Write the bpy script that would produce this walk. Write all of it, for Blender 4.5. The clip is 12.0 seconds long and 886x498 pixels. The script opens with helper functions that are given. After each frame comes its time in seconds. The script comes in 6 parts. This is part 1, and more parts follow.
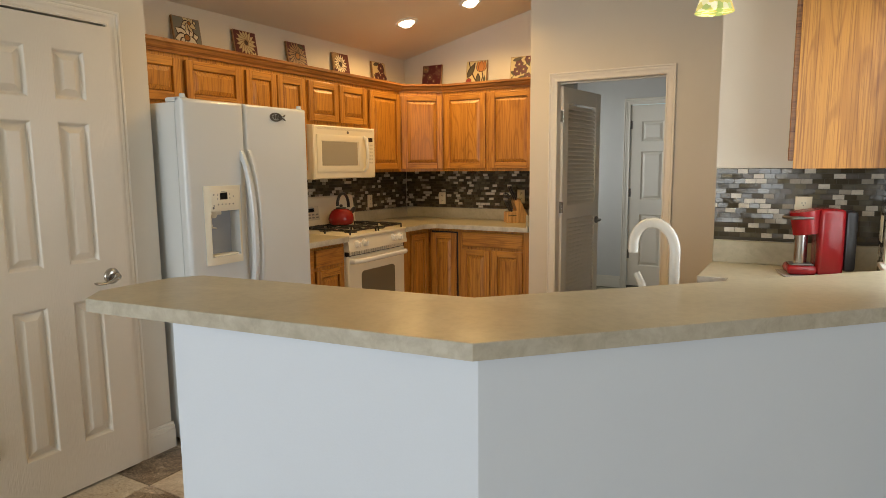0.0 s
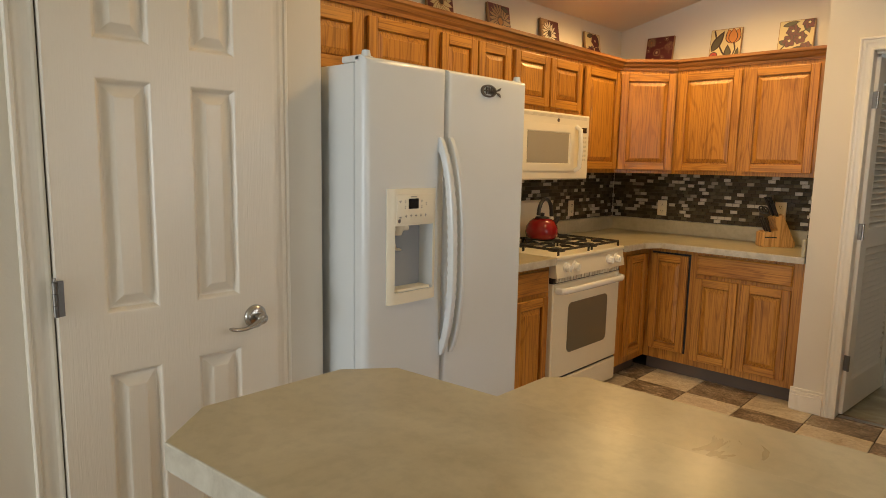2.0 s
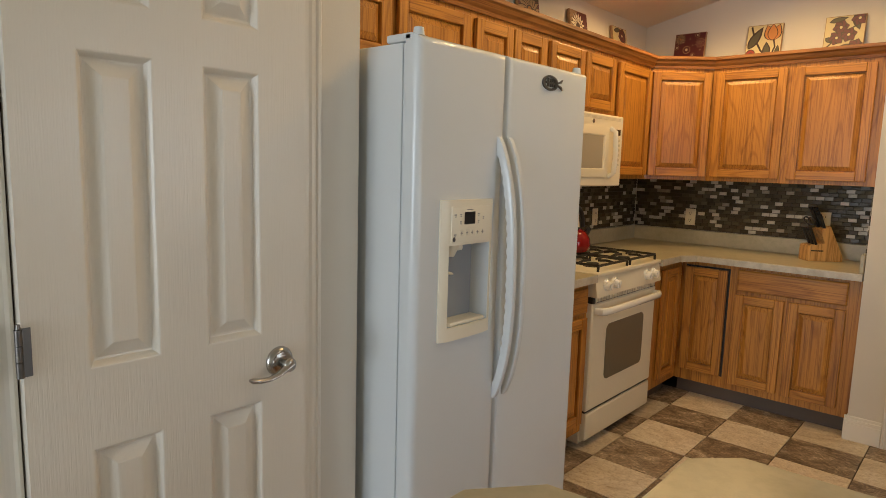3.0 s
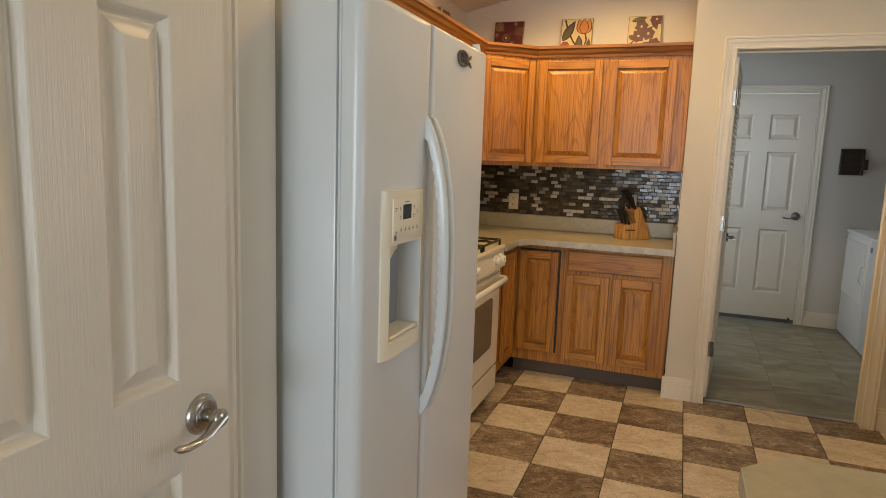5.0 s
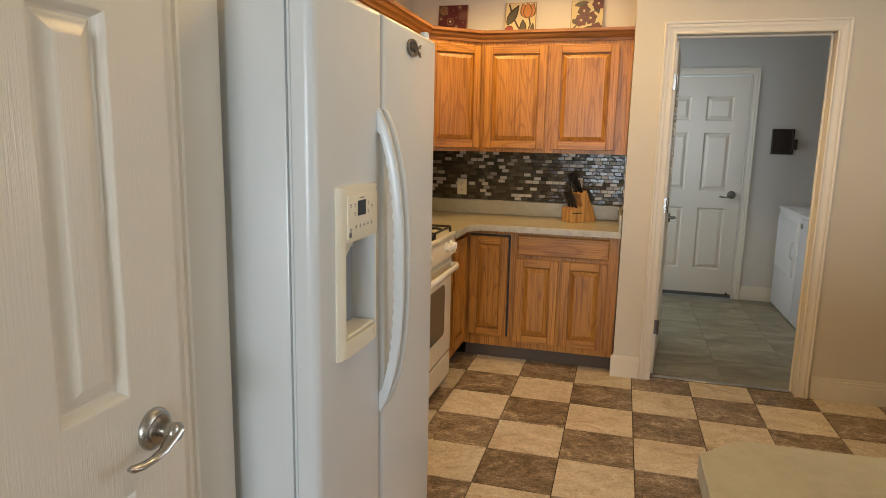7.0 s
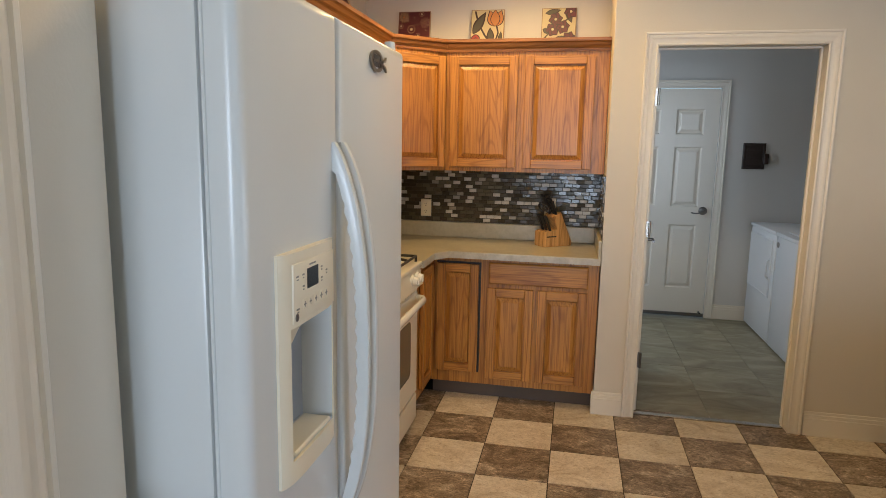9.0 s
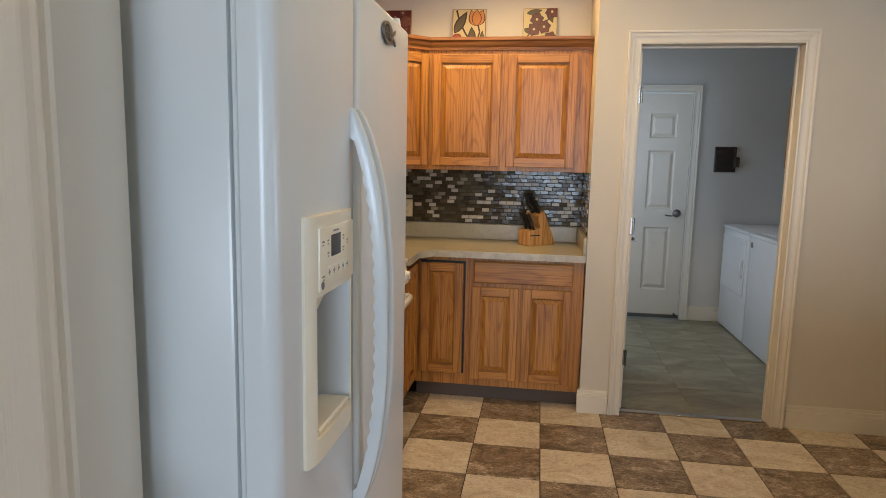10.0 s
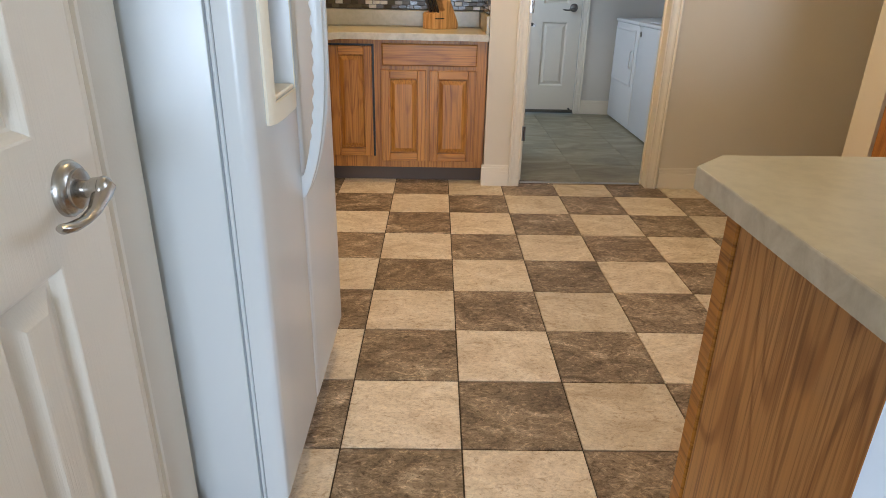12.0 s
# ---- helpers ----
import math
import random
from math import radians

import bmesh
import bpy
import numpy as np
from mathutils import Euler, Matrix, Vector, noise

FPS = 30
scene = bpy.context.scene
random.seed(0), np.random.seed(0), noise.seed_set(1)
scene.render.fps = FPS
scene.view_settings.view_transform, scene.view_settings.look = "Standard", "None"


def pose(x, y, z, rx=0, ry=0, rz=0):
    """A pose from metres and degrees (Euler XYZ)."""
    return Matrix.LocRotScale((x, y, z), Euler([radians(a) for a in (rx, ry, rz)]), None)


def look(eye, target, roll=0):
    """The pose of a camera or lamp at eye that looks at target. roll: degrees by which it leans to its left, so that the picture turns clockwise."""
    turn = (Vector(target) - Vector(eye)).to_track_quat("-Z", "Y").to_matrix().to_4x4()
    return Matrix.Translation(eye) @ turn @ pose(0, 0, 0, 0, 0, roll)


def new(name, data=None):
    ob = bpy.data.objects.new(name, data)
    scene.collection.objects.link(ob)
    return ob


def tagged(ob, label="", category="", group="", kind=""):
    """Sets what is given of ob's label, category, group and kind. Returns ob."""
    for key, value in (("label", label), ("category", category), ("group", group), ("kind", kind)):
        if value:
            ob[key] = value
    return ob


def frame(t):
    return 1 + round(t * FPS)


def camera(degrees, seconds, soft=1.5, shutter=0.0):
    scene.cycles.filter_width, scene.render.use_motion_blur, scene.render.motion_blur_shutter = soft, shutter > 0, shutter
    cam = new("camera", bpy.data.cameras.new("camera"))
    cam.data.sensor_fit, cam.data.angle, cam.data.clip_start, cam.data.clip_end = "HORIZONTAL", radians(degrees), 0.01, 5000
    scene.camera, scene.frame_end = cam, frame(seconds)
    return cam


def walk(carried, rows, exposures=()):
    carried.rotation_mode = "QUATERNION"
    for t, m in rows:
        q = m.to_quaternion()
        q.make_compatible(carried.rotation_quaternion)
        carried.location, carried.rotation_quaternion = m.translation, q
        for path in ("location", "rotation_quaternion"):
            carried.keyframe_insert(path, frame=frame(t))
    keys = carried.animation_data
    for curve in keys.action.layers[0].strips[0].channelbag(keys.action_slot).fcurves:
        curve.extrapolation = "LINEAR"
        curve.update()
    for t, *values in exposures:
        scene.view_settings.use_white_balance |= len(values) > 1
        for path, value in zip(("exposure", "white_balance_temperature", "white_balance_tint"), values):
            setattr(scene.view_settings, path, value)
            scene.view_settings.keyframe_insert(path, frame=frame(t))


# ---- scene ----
cam = camera(70.2, 12.0, soft=0.8)
PATH = [
    (0, (0.21, 0.204, 1.423), (-0.78, 1.922, 1.16), -0.5),
    (0.5, (-0.04, 0.402, 1.416), (-1.309, 1.924, 1.149), -0.1),
    (1, (-0.278, 0.598, 1.411), (-1.618, 2.058, 1.146), 0.5),
    (1.5, (-0.517, 0.798, 1.431), (-1.871, 2.245, 1.158), 0.8),
    (2, (-0.772, 0.914, 1.425), (-2.135, 2.351, 1.15), 1.1),
    (2.5, (-1.026, 0.985, 1.43), (-2.392, 2.421, 1.161), 1.2),
    (2.7, (-1.106, 1.012, 1.426), (-2.454, 2.464, 1.159), 1.4),
    (4.3, (-1.648, 1.08, 1.434), (-2.66, 2.784, 1.161), 1.7),
    (4.5, (-1.684, 1.066, 1.421), (-2.594, 2.825, 1.147), 1.9),
    (5, (-1.731, 1.039, 1.412), (-2.424, 2.893, 1.122), 2.0),
    (5.5, (-1.728, 1.029, 1.434), (-2.326, 2.912, 1.12), 1.8),
    (6, (-1.738, 1.024, 1.438), (-2.3, 2.915, 1.105), 1.5),
    (6.5, (-1.743, 1.026, 1.435), (-2.285, 2.921, 1.094), 1.3),
    (7, (-1.762, 1.053, 1.438), (-2.29, 2.952, 1.098), 1.2),
    (7.2, (-1.781, 1.059, 1.439), (-2.299, 2.961, 1.105), 1.1),
    (9, (-1.902, 1.409, 1.503), (-2.301, 3.344, 1.188), 1.1),
    (9.5, (-1.943, 1.433, 1.508), (-2.303, 3.378, 1.217), 1.1),
    (10, (-2.012, 1.422, 1.418), (-2.306, 3.381, 1.143), 1.2),
    (10.5, (-2.039, 1.329, 1.322), (-2.155, 3.305, 1.041), 1.3),
    (11, (-2.008, 1.213, 1.24), (-2.034, 3.158, 0.775), 1.1),
    (11.5, (-2.017, 1.164, 1.182), (-2.002, 3.053, 0.528), 1.1),
    (12, (-2.041, 1.125, 1.19), (-2.012, 2.966, 0.41), 1.2),
]
walk(cam, [(t, look(eye, target, roll)) for t, eye, target, roll in PATH], exposures=[(0.0, -0.36, 6750, 10), (1.0, -0.32, 7150, 10), (1.5, -0.32, 7450, 10), (2.5, -0.42, 6200, 10), (4.5, -0.5, 6350, 10), (5.5, -0.3, 6350, 10), (7.0, -0.22, 6350, 10), (9.0, -0.28, 5700, 10), (10.0, -0.34, 5600, 10), (10.5, -0.36, 5550, 10), (11.0, 0.04, 5500, 10), (12.0, 0.17, 5500, 10)])

# ---- world and light ----
world = bpy.data.worlds.new("sky")
scene.world = world
world.use_nodes = True
wn = world.node_tree.nodes
sky = wn.new("ShaderNodeTexSky")
sky.sky_type = "NISHITA"
sky.sun_disc = False
sky.sun_elevation = radians(38)
sky.sun_rotation = radians(150)
world.node_tree.links.new(sky.outputs[0], wn["Background"].inputs[0])
wn["Background"].inputs[1].default_value = 0.1

CEIL0, SLOPE, XW, RIDGE = 2.455, 0.235, -3.31, 0.9


def ceil_z(x):
    """Height of the vaulted ceiling."""
    if x < XW:
        return CEIL0
    if x < RIDGE:
        return CEIL0 + SLOPE * (x - XW)
    return CEIL0 + SLOPE * (RIDGE - XW) - 0.3 * (x - RIDGE)


def lamp(name, kind, m, energy, colour, **more):
    data = bpy.data.lights.new(name, kind)
    data.energy, data.color = energy, colour
    ob = new(name, data)
    ob.matrix_world = m
    return data


def sun_lamp():
    d = lamp("sun", "SUN", look((6, -8, 9), (0, 0, 0)), 2.5, (1.0, 0.94, 0.86))
    d.angle = radians(0.5)


def window_lamp(m, w, h, energy, colour):
    d = lamp("window_light", "AREA", m, energy, colour)
    d.shape, d.size, d.size_y = "RECTANGLE", w, h


sun_lamp()
COOL = (0.84, 0.925, 1.0)
window_lamp(look((-1.4, -5.45, 1.3), (-1.4, 0, 1.3)), 2.6, 2.0, 262, COOL)
window_lamp(look((0.6, 2.91, 1.55), (-2, 2.91, 1.2)), 0.8, 1.05, 14, COOL)
window_lamp(look((-2.45, 6.6, 1.55), (0, 6.6, 1.1)), 0.9, 1.0, 13, (0.90, 0.96, 1.0))
# the last two are unseen, added to brighten the walls and floor
CANS = [(-2.72, 4.72), (-2.2, 4.86), (-2.1, 3.3), (-1.3, 3.45)]
WARM = (1.0, 0.63, 0.235)
for cx, cy in CANS:
    d = lamp("can_light", "SPOT", look((cx, cy, ceil_z(cx) - 0.07), (cx, cy, 0)), 31 if cy > 4 else 37, WARM)
    d.spot_size, d.spot_blend, d.shadow_soft_size = radians(163), 0.45, 0.045
d = lamp("pendant_light", "POINT", pose(-0.1, 2.62, 1.928), 6, (1.0, 0.84, 0.64))
d.shadow_soft_size = 0.02

# ---- materials ----
MATS = {}


def mat(name):
    m = bpy.data.materials.new(name)
    m.use_nodes = True
    MATS[name] = m
    return m, m.node_tree.nodes, m.node_tree.links, m.node_tree.nodes["Principled BSDF"]


def coords(n, l, scale=(1, 1, 1), rand=True):
    """Object coordinates, shifted at random per object, and scaled."""
    tc = n.new("ShaderNodeTexCoord")
    mp = n.new("ShaderNodeMapping")
    mp.inputs["Scale"].default_value = scale
    if rand:
        oi = n.new("ShaderNodeObjectInfo")
        mul = n.new("ShaderNodeVectorMath")
        mul.operation = "SCALE"
        mul.inputs[0].default_value = (17.3, 9.1, 23.7)
        l.new(oi.outputs["Random"], mul.inputs["Scale"])
        add = n.new("ShaderNodeVectorMath")
        l.new(tc.outputs["Object"], add.inputs[0])
        l.new(mul.outputs[0], add.inputs[1])
        l.new(add.outputs[0], mp.inputs[0])
    else:
        l.new(tc.outputs["Object"], mp.inputs[0])
    return mp.outputs[0]


def noise_tex(n, l, vec, scale, detail=4, rough=0.55, dist=0.0):
    t = n.new("ShaderNodeTexNoise")
    t.inputs["Scale"].default_value = scale
    t.inputs["Detail"].default_value = detail
    t.inputs["Roughness"].default_value = rough
    t.inputs["Distortion"].default_value = dist
    l.new(vec, t.inputs["Vector"])
    return t.outputs["Fac"]


def ramp(n, l, fac, stops, constant=False):
    r = n.new("ShaderNodeValToRGB")
    if constant:
        r.color_ramp.interpolation = "CONSTANT"
    e = r.color_ramp.elements
    while len(e) < len(stops):
        e.new(0.5)
    for el, (p, c) in zip(e, stops):
        el.position, el.color = p, (*c, 1)
    l.new(fac, r.inputs[0])
    return r.outputs[0]


def mixed(n, l, a, b, fac, mode="MULTIPLY"):
    m = n.new("ShaderNodeMix")
    m.data_type, m.blend_type = "RGBA", mode
    if isinstance(fac, float):
        m.inputs[0].default_value = fac
    else:
        l.new(fac, m.inputs[0])
    l.new(a, m.inputs[6])
    l.new(b, m.inputs[7])
    return m.outputs[2]


def bump(n, l, b, height, strength, dist=0.002):
    bp = n.new("ShaderNodeBump")
    bp.inputs["Strength"].default_value, bp.inputs["Distance"].default_value = strength, dist
    l.new(height, bp.inputs["Height"])
    l.new(bp.outputs[0], b.inputs["Normal"])


def painted(name, colour, rough=0.5, bump_scale=300, bump_str=0.15, stain=0.06, stretch=(1, 1, 1), metal=0.0, bdist=0.001):
    m, n, l, b = mat(name)
    v = coords(n, l, rand=False)
    big = noise_tex(n, l, v, 1.7, 5)
    c0 = tuple(c * (1 - stain) for c in colour)
    c1 = tuple(min(1, c * (1 + stain * 0.6)) for c in colour)
    l.new(ramp(n, l, big, [(0.3, c0), (0.7, c1)]), b.inputs["Base Color"])
    b.inputs["Roughness"].default_value, b.inputs["Metallic"].default_value = rough, metal
    v2 = coords(n, l, stretch, rand=False)
    bump(n, l, b, noise_tex(n, l, v2, bump_scale, 3), bump_str, bdist)
    return m


painted("wall_paint", (0.70, 0.645, 0.545), 0.75, 160, 0.35, 0.03)
painted("ceiling_paint", (0.76, 0.685, 0.55), 0.8, 120, 0.5, 0.03)
# white walls facing the window; the daylight's blue is put into the colour
painted("daylit_wall_paint", (0.72, 0.79, 0.90), 0.7, 160, 0.3, 0.02)
painted("laundry_paint", (0.64, 0.63, 0.60), 0.75, 160, 0.3, 0.03)
painted("trim_paint", (0.80, 0.75, 0.655), 0.38, 60, 0.08, 0.03)
painted("door_paint", (0.78, 0.73, 0.635), 0.3, 16, 0.55, 0.02, (18, 18, 0.6), bdist=0.0012)
painted("fridge_white", (0.67, 0.705, 0.72), 0.24, 420, 0.12, 0.015)
painted("appliance_white", (0.80, 0.82, 0.84), 0.3, 300, 0.05, 0.02)
painted("bisque", (0.80, 0.74, 0.59), 0.3, 300, 0.05, 0.02)
painted("bisque_dark", (0.62, 0.57, 0.45), 0.4, 300, 0.05, 0.02)
painted("white_enamel", (0.85, 0.84, 0.80), 0.15, 200, 0.03, 0.02)
painted("microwave_screen", (0.36, 0.33, 0.26), 0.3, 500, 0.2)
painted("carpet", (0.40, 0.35, 0.28), 0.95, 250, 0.8, 0.1, bdist=0.004)
painted("gasket_grey", (0.30, 0.32, 0.34), 0.6, 200, 0.1)
painted("black_iron", (0.02, 0.02, 0.021), 0.45, 400, 0.3, 0.2)
painted("black_plastic", (0.015, 0.015, 0.017), 0.35, 300, 0.05)
painted("display_dark", (0.01, 0.012, 0.016), 0.12, 100, 0.0)
painted("print_grey", (0.25, 0.24, 0.22), 0.5, 100, 0.0)
painted("toe_kick", (0.12, 0.085, 0.06), 0.6, 80, 0.2, 0.2)
painted("nickel", (0.46, 0.44, 0.41), 0.27, 300, 0.08, 0.1, metal=1.0)
painted("steel_dark", (0.22, 0.21, 0.2), 0.35, 300, 0.1, 0.1, metal=1.0)
painted("red_enamel", (0.22, 0.008, 0.009), 0.14, 200, 0.02, 0.1)
painted("red_plastic", (0.26, 0.01, 0.012), 0.25, 200, 0.02, 0.08)
painted("grout", (0.07, 0.055, 0.042), 0.9, 300, 0.5, 0.2)
painted("grout_light", (0.085, 0.072, 0.05), 0.9, 300, 0.5, 0.1)
painted("outlet_cream", (0.74, 0.66, 0.47), 0.4, 200, 0.03)
painted("plaque_brown", (0.035, 0.02, 0.014), 0.5, 60, 0.6, 0.4)
painted("blade_steel", (0.6, 0.6, 0.6), 0.2, 200, 0.05, metal=1.0)
painted("exterior_ground", (0.16, 0.2, 0.1), 0.9, 3, 0.6, 0.3)


def oak(name, along, light=(0.48, 0.213, 0.032), dark=(0.30, 0.115, 0.017), rough=0.4, figure=0.6, spread=(5.0, 0.6), count=85.0):
    """Oak whose grain runs upright ('z') or level ('xy')."""
    m, n, l, b = mat(name)
    up = along == "z"
    v = coords(n, l, (spread[0], spread[0], spread[1]) if up else (spread[1], spread[1], spread[0]))
    body = noise_tex(n, l, v, 1.0, 2, 0.45, 0.2)
    mul = n.new("ShaderNodeMath")
    mul.operation, mul.inputs[1].default_value = "MULTIPLY", count
    l.new(body, mul.inputs[0])
    sn = n.new("ShaderNodeMath")
    sn.operation = "SINE"
    l.new(mul.outputs[0], sn.inputs[0])
    rings_col = ramp(n, l, sn.outputs[0], [(0.0, (1.03, 1.03, 1.03)), (0.6, (0.97, 0.95, 0.92)), (0.98, (0.64, 0.54, 0.44))])
    fine = noise_tex(n, l, coords(n, l, (150, 150, 2.2) if up else (2.2, 2.2, 150)), 1.0, 4, 0.65)
    pores = ramp(n, l, fine, [(0.38, (0.42, 0.32, 0.24)), (0.49, (1, 1, 1)), (0.64, (1.15, 1.12, 1.07))])
    streak = noise_tex(n, l, coords(n, l, (28, 28, 0.9) if up else (0.9, 0.9, 28)), 1.0, 3, 0.6)
    bands = ramp(n, l, streak, [(0.36, (0.78, 0.72, 0.64)), (0.55, (1.03, 1.03, 1.02))])
    tone = ramp(n, l, noise_tex(n, l, coords(n, l, (3, 3, 0.8)), 1.0, 2), [(0.25, tuple(0.4 * c + 0.6 * q for c, q in zip(light, dark))), (0.52, light), (0.8, tuple(c * 1.12 for c in light))])
    c = mixed(n, l, tone, rings_col, figure)
    c = mixed(n, l, c, bands, 0.25)
    c = mixed(n, l, c, pores, 0.65)
    l.new(c, b.inputs["Base Color"])
    b.inputs["Roughness"].default_value = rough
    b.inputs["Coat Weight"].default_value, b.inputs["Coat Roughness"].default_value = 0.1, 0.3
    bump(n, l, b, fine, 0.25, 0.0006)


oak("oak", "z")
oak("oak_panel", "z", rough=0.38, figure=0.6, spread=(6.0, 0.7), count=95.0)
oak("oak_horizontal", "xy")
oak("oak_veneer", "z", (0.50, 0.255, 0.08), (0.36, 0.16, 0.04), 0.42, 0.85, (3.6, 0.9), 130.0)
oak("oak_dark", "xy", (0.31, 0.13, 0.032), (0.2, 0.078, 0.018))
oak("block_wood", "z", (0.62, 0.36, 0.13), (0.45, 0.23, 0.07))


def laminate():
    m, n, l, b = mat("laminate")
    v = coords(n, l, rand=False)
    a = noise_tex(n, l, v, 3.6, 6, 0.6, 0.7)
    f = noise_tex(n, l, v, 38, 4, 0.6)
    base = ramp(n, l, a, [(0.3, (0.38, 0.335, 0.225)), (0.5, (0.455, 0.41, 0.29)), (0.68, (0.52, 0.475, 0.35))])
    speck = ramp(n, l, f, [(0.38, (0.84, 0.83, 0.8)), (0.56, (1.05, 1.04, 1.0))])
    l.new(mixed(n, l, base, speck, 0.4), b.inputs["Base Color"])
    r = n.new("ShaderNodeMapRange")
    r.inputs[3].default_value, r.inputs[4].default_value = 0.24, 0.36
    l.new(a, r.inputs[0])
    l.new(r.outputs[0], b.inputs["Roughness"])
    bump(n, l, b, noise_tex(n, l, v, 160, 3), 0.06, 0.001)
    m2, n, l, b = mat("laminate_edge")
    v = coords(n, l, rand=False)
    a = noise_tex(n, l, v, 22, 5, 0.65, 0.4)
    l.new(ramp(n, l, a, [(0.34, (0.42, 0.385, 0.31)), (0.5, (0.5, 0.465, 0.385)), (0.66, (0.57, 0.54, 0.46))]), b.inputs["Base Color"])
    b.inputs["Roughness"].default_value = 0.4


laminate()


def slate(name, stops, vein, spark, grain):
    m, n, l, b = mat(name)
    v = coords(n, l, (1, 1.4, 1))
    a = noise_tex(n, l, v, 5.0, 8, 0.68, 1.3)
    f = noise_tex(n, l, coords(n, l, (1, 1.7, 1)), 24, 10, 0.74, 1.8)
    base = ramp(n, l, a, stops)
    pits = ramp(n, l, f, [(0.39, vein), (0.46, (1, 1, 1)), (0.54, (1, 1, 1)), (0.6, (spark, spark, spark * 0.97))])
    c = mixed(n, l, base, pits, 0.85)
    g = noise_tex(n, l, coords(n, l, (1, 1.3, 1)), 75, 5, 0.7, 0.8)
    c = mixed(n, l, c, ramp(n, l, g, [(0.4, (0.66, 0.62, 0.58)), (0.49, (1, 1, 1)), (0.64, (1.18, 1.17, 1.14))]), grain)
    oi = n.new("ShaderNodeObjectInfo")
    tone = ramp(n, l, oi.outputs["Random"], [(0.0, (0.84, 0.83, 0.81)), (1.0, (1.08, 1.06, 1.05))])
    l.new(mixed(n, l, c, tone, 1.0), b.inputs["Base Color"])
    rr = ramp(n, l, f, [(0.3, (0.6, 0.6, 0.6)), (0.7, (0.36, 0.36, 0.36))])
    l.new(rr, b.inputs["Roughness"])
    ad = n.new("ShaderNodeMath")
    l.new(a, ad.inputs[0])
    l.new(f, ad.inputs[1])
    bump(n, l, b, ad.outputs[0], 0.45, 0.004)


slate("slate_dark", [(0.34, (0.11, 0.078, 0.052)), (0.45, (0.205, 0.155, 0.108)), (0.56, (0.31, 0.245, 0.178)), (0.67, (0.5, 0.42, 0.325))], (0.42, 0.36, 0.3), 2.0, 1.0)
slate("slate_light", [(0.33, (0.50, 0.41, 0.30)), (0.45, (0.62, 0.54, 0.425)), (0.55, (0.68, 0.605, 0.49)), (0.66, (0.75, 0.69, 0.59))], (0.72, 0.64, 0.55), 1.12, 0.45)


def vinyl():
    m, n, l, b = mat("laundry_vinyl")
    v = coords(n, l, (1, 2.2, 1))
    a = noise_tex(n, l, v, 3.0, 6, 0.6, 0.8)
    l.new(ramp(n, l, a, [(0.3, (0.2, 0.18, 0.115)), (0.5, (0.29, 0.265, 0.175)), (0.66, (0.40, 0.37, 0.26))]), b.inputs["Base Color"])
    b.inputs["Roughness"].default_value = 0.42
    bump(n, l, b, noise_tex(n, l, v, 40, 4), 0.1, 0.002)


vinyl()


def mosaic(name, island):
    m, n, l, b = mat(name)
    if island:
        src = n.new("ShaderNodeNewGeometry").outputs["Random Per Island"]
    else:
        src = n.new("ShaderNodeObjectInfo").outputs["Random"]
    base = ramp(n, l, src, [(0.0, (0.062, 0.05, 0.03)), (0.22, (0.098, 0.082, 0.05)), (0.44, (0.078, 0.06, 0.036)), (0.6, (0.13, 0.112, 0.072)), (0.74, (0.56, 0.51, 0.41)), (0.9, (0.33, 0.29, 0.22)), (0.95, (0.085, 0.062, 0.038))], True)
    f = noise_tex(n, l, coords(n, l, rand=False), 45, 4, 0.6)
    l.new(mixed(n, l, base, ramp(n, l, f, [(0.3, (0.8, 0.8, 0.8)), (0.7, (1.1, 1.1, 1.1))]), 0.8), b.inputs["Base Color"])
    rr = ramp(n, l, src, [(0.0, (0.09, 0.09, 0.09)), (0.3, (0.2, 0.2, 0.2)), (0.6, (0.07, 0.07, 0.07)), (0.74, (0.24, 0.24, 0.24))], True)
    l.new(rr, b.inputs["Roughness"])
    b.inputs["Specular IOR Level"].default_value = 0.28
    bump(n, l, b, f, 0.15, 0.001)


mosaic("mosaic_piece", False)
mosaic("mosaic_joined", True)


def glass_and_glow():
    m, n, l, b = mat("oven_glass")
    b.inputs["Base Color"].default_value = (0.17, 0.15, 0.105, 1)
    b.inputs["Roughness"].default_value = 0.16
    m, n, l, b = mat("window_glass")
    b.inputs["Base Color"].default_value = (1, 1, 1, 1)
    b.inputs["Roughness"].default_value = 0.02
    b.inputs["Transmission Weight"].default_value = 1.0
    m, n, l, b = mat("bulb_glow")
    b.inputs["Emission Color"].default_value = (1.0, 0.86, 0.62, 1)
    b.inputs["Emission Strength"].default_value = 9.0
    m, n, l, b = mat("shade_glass")
    v = coords(n, l, rand=False)
    vo = n.new("ShaderNodeTexVoronoi")
    vo.inputs["Scale"].default_value = 45
    l.new(v, vo.inputs["Vector"])
    c = ramp(n, l, vo.outputs["Color"], [(0.2, (0.62, 0.5, 0.16)), (0.5, (0.35, 0.42, 0.14)), (0.8, (0.85, 0.78, 0.5))])
    l.new(c, b.inputs["Base Color"])
    l.new(c, b.inputs["Emission Color"])
    b.inputs["Emission Strength"].default_value = 0.9
    b.inputs["Roughness"].default_value = 0.25


glass_and_glow()


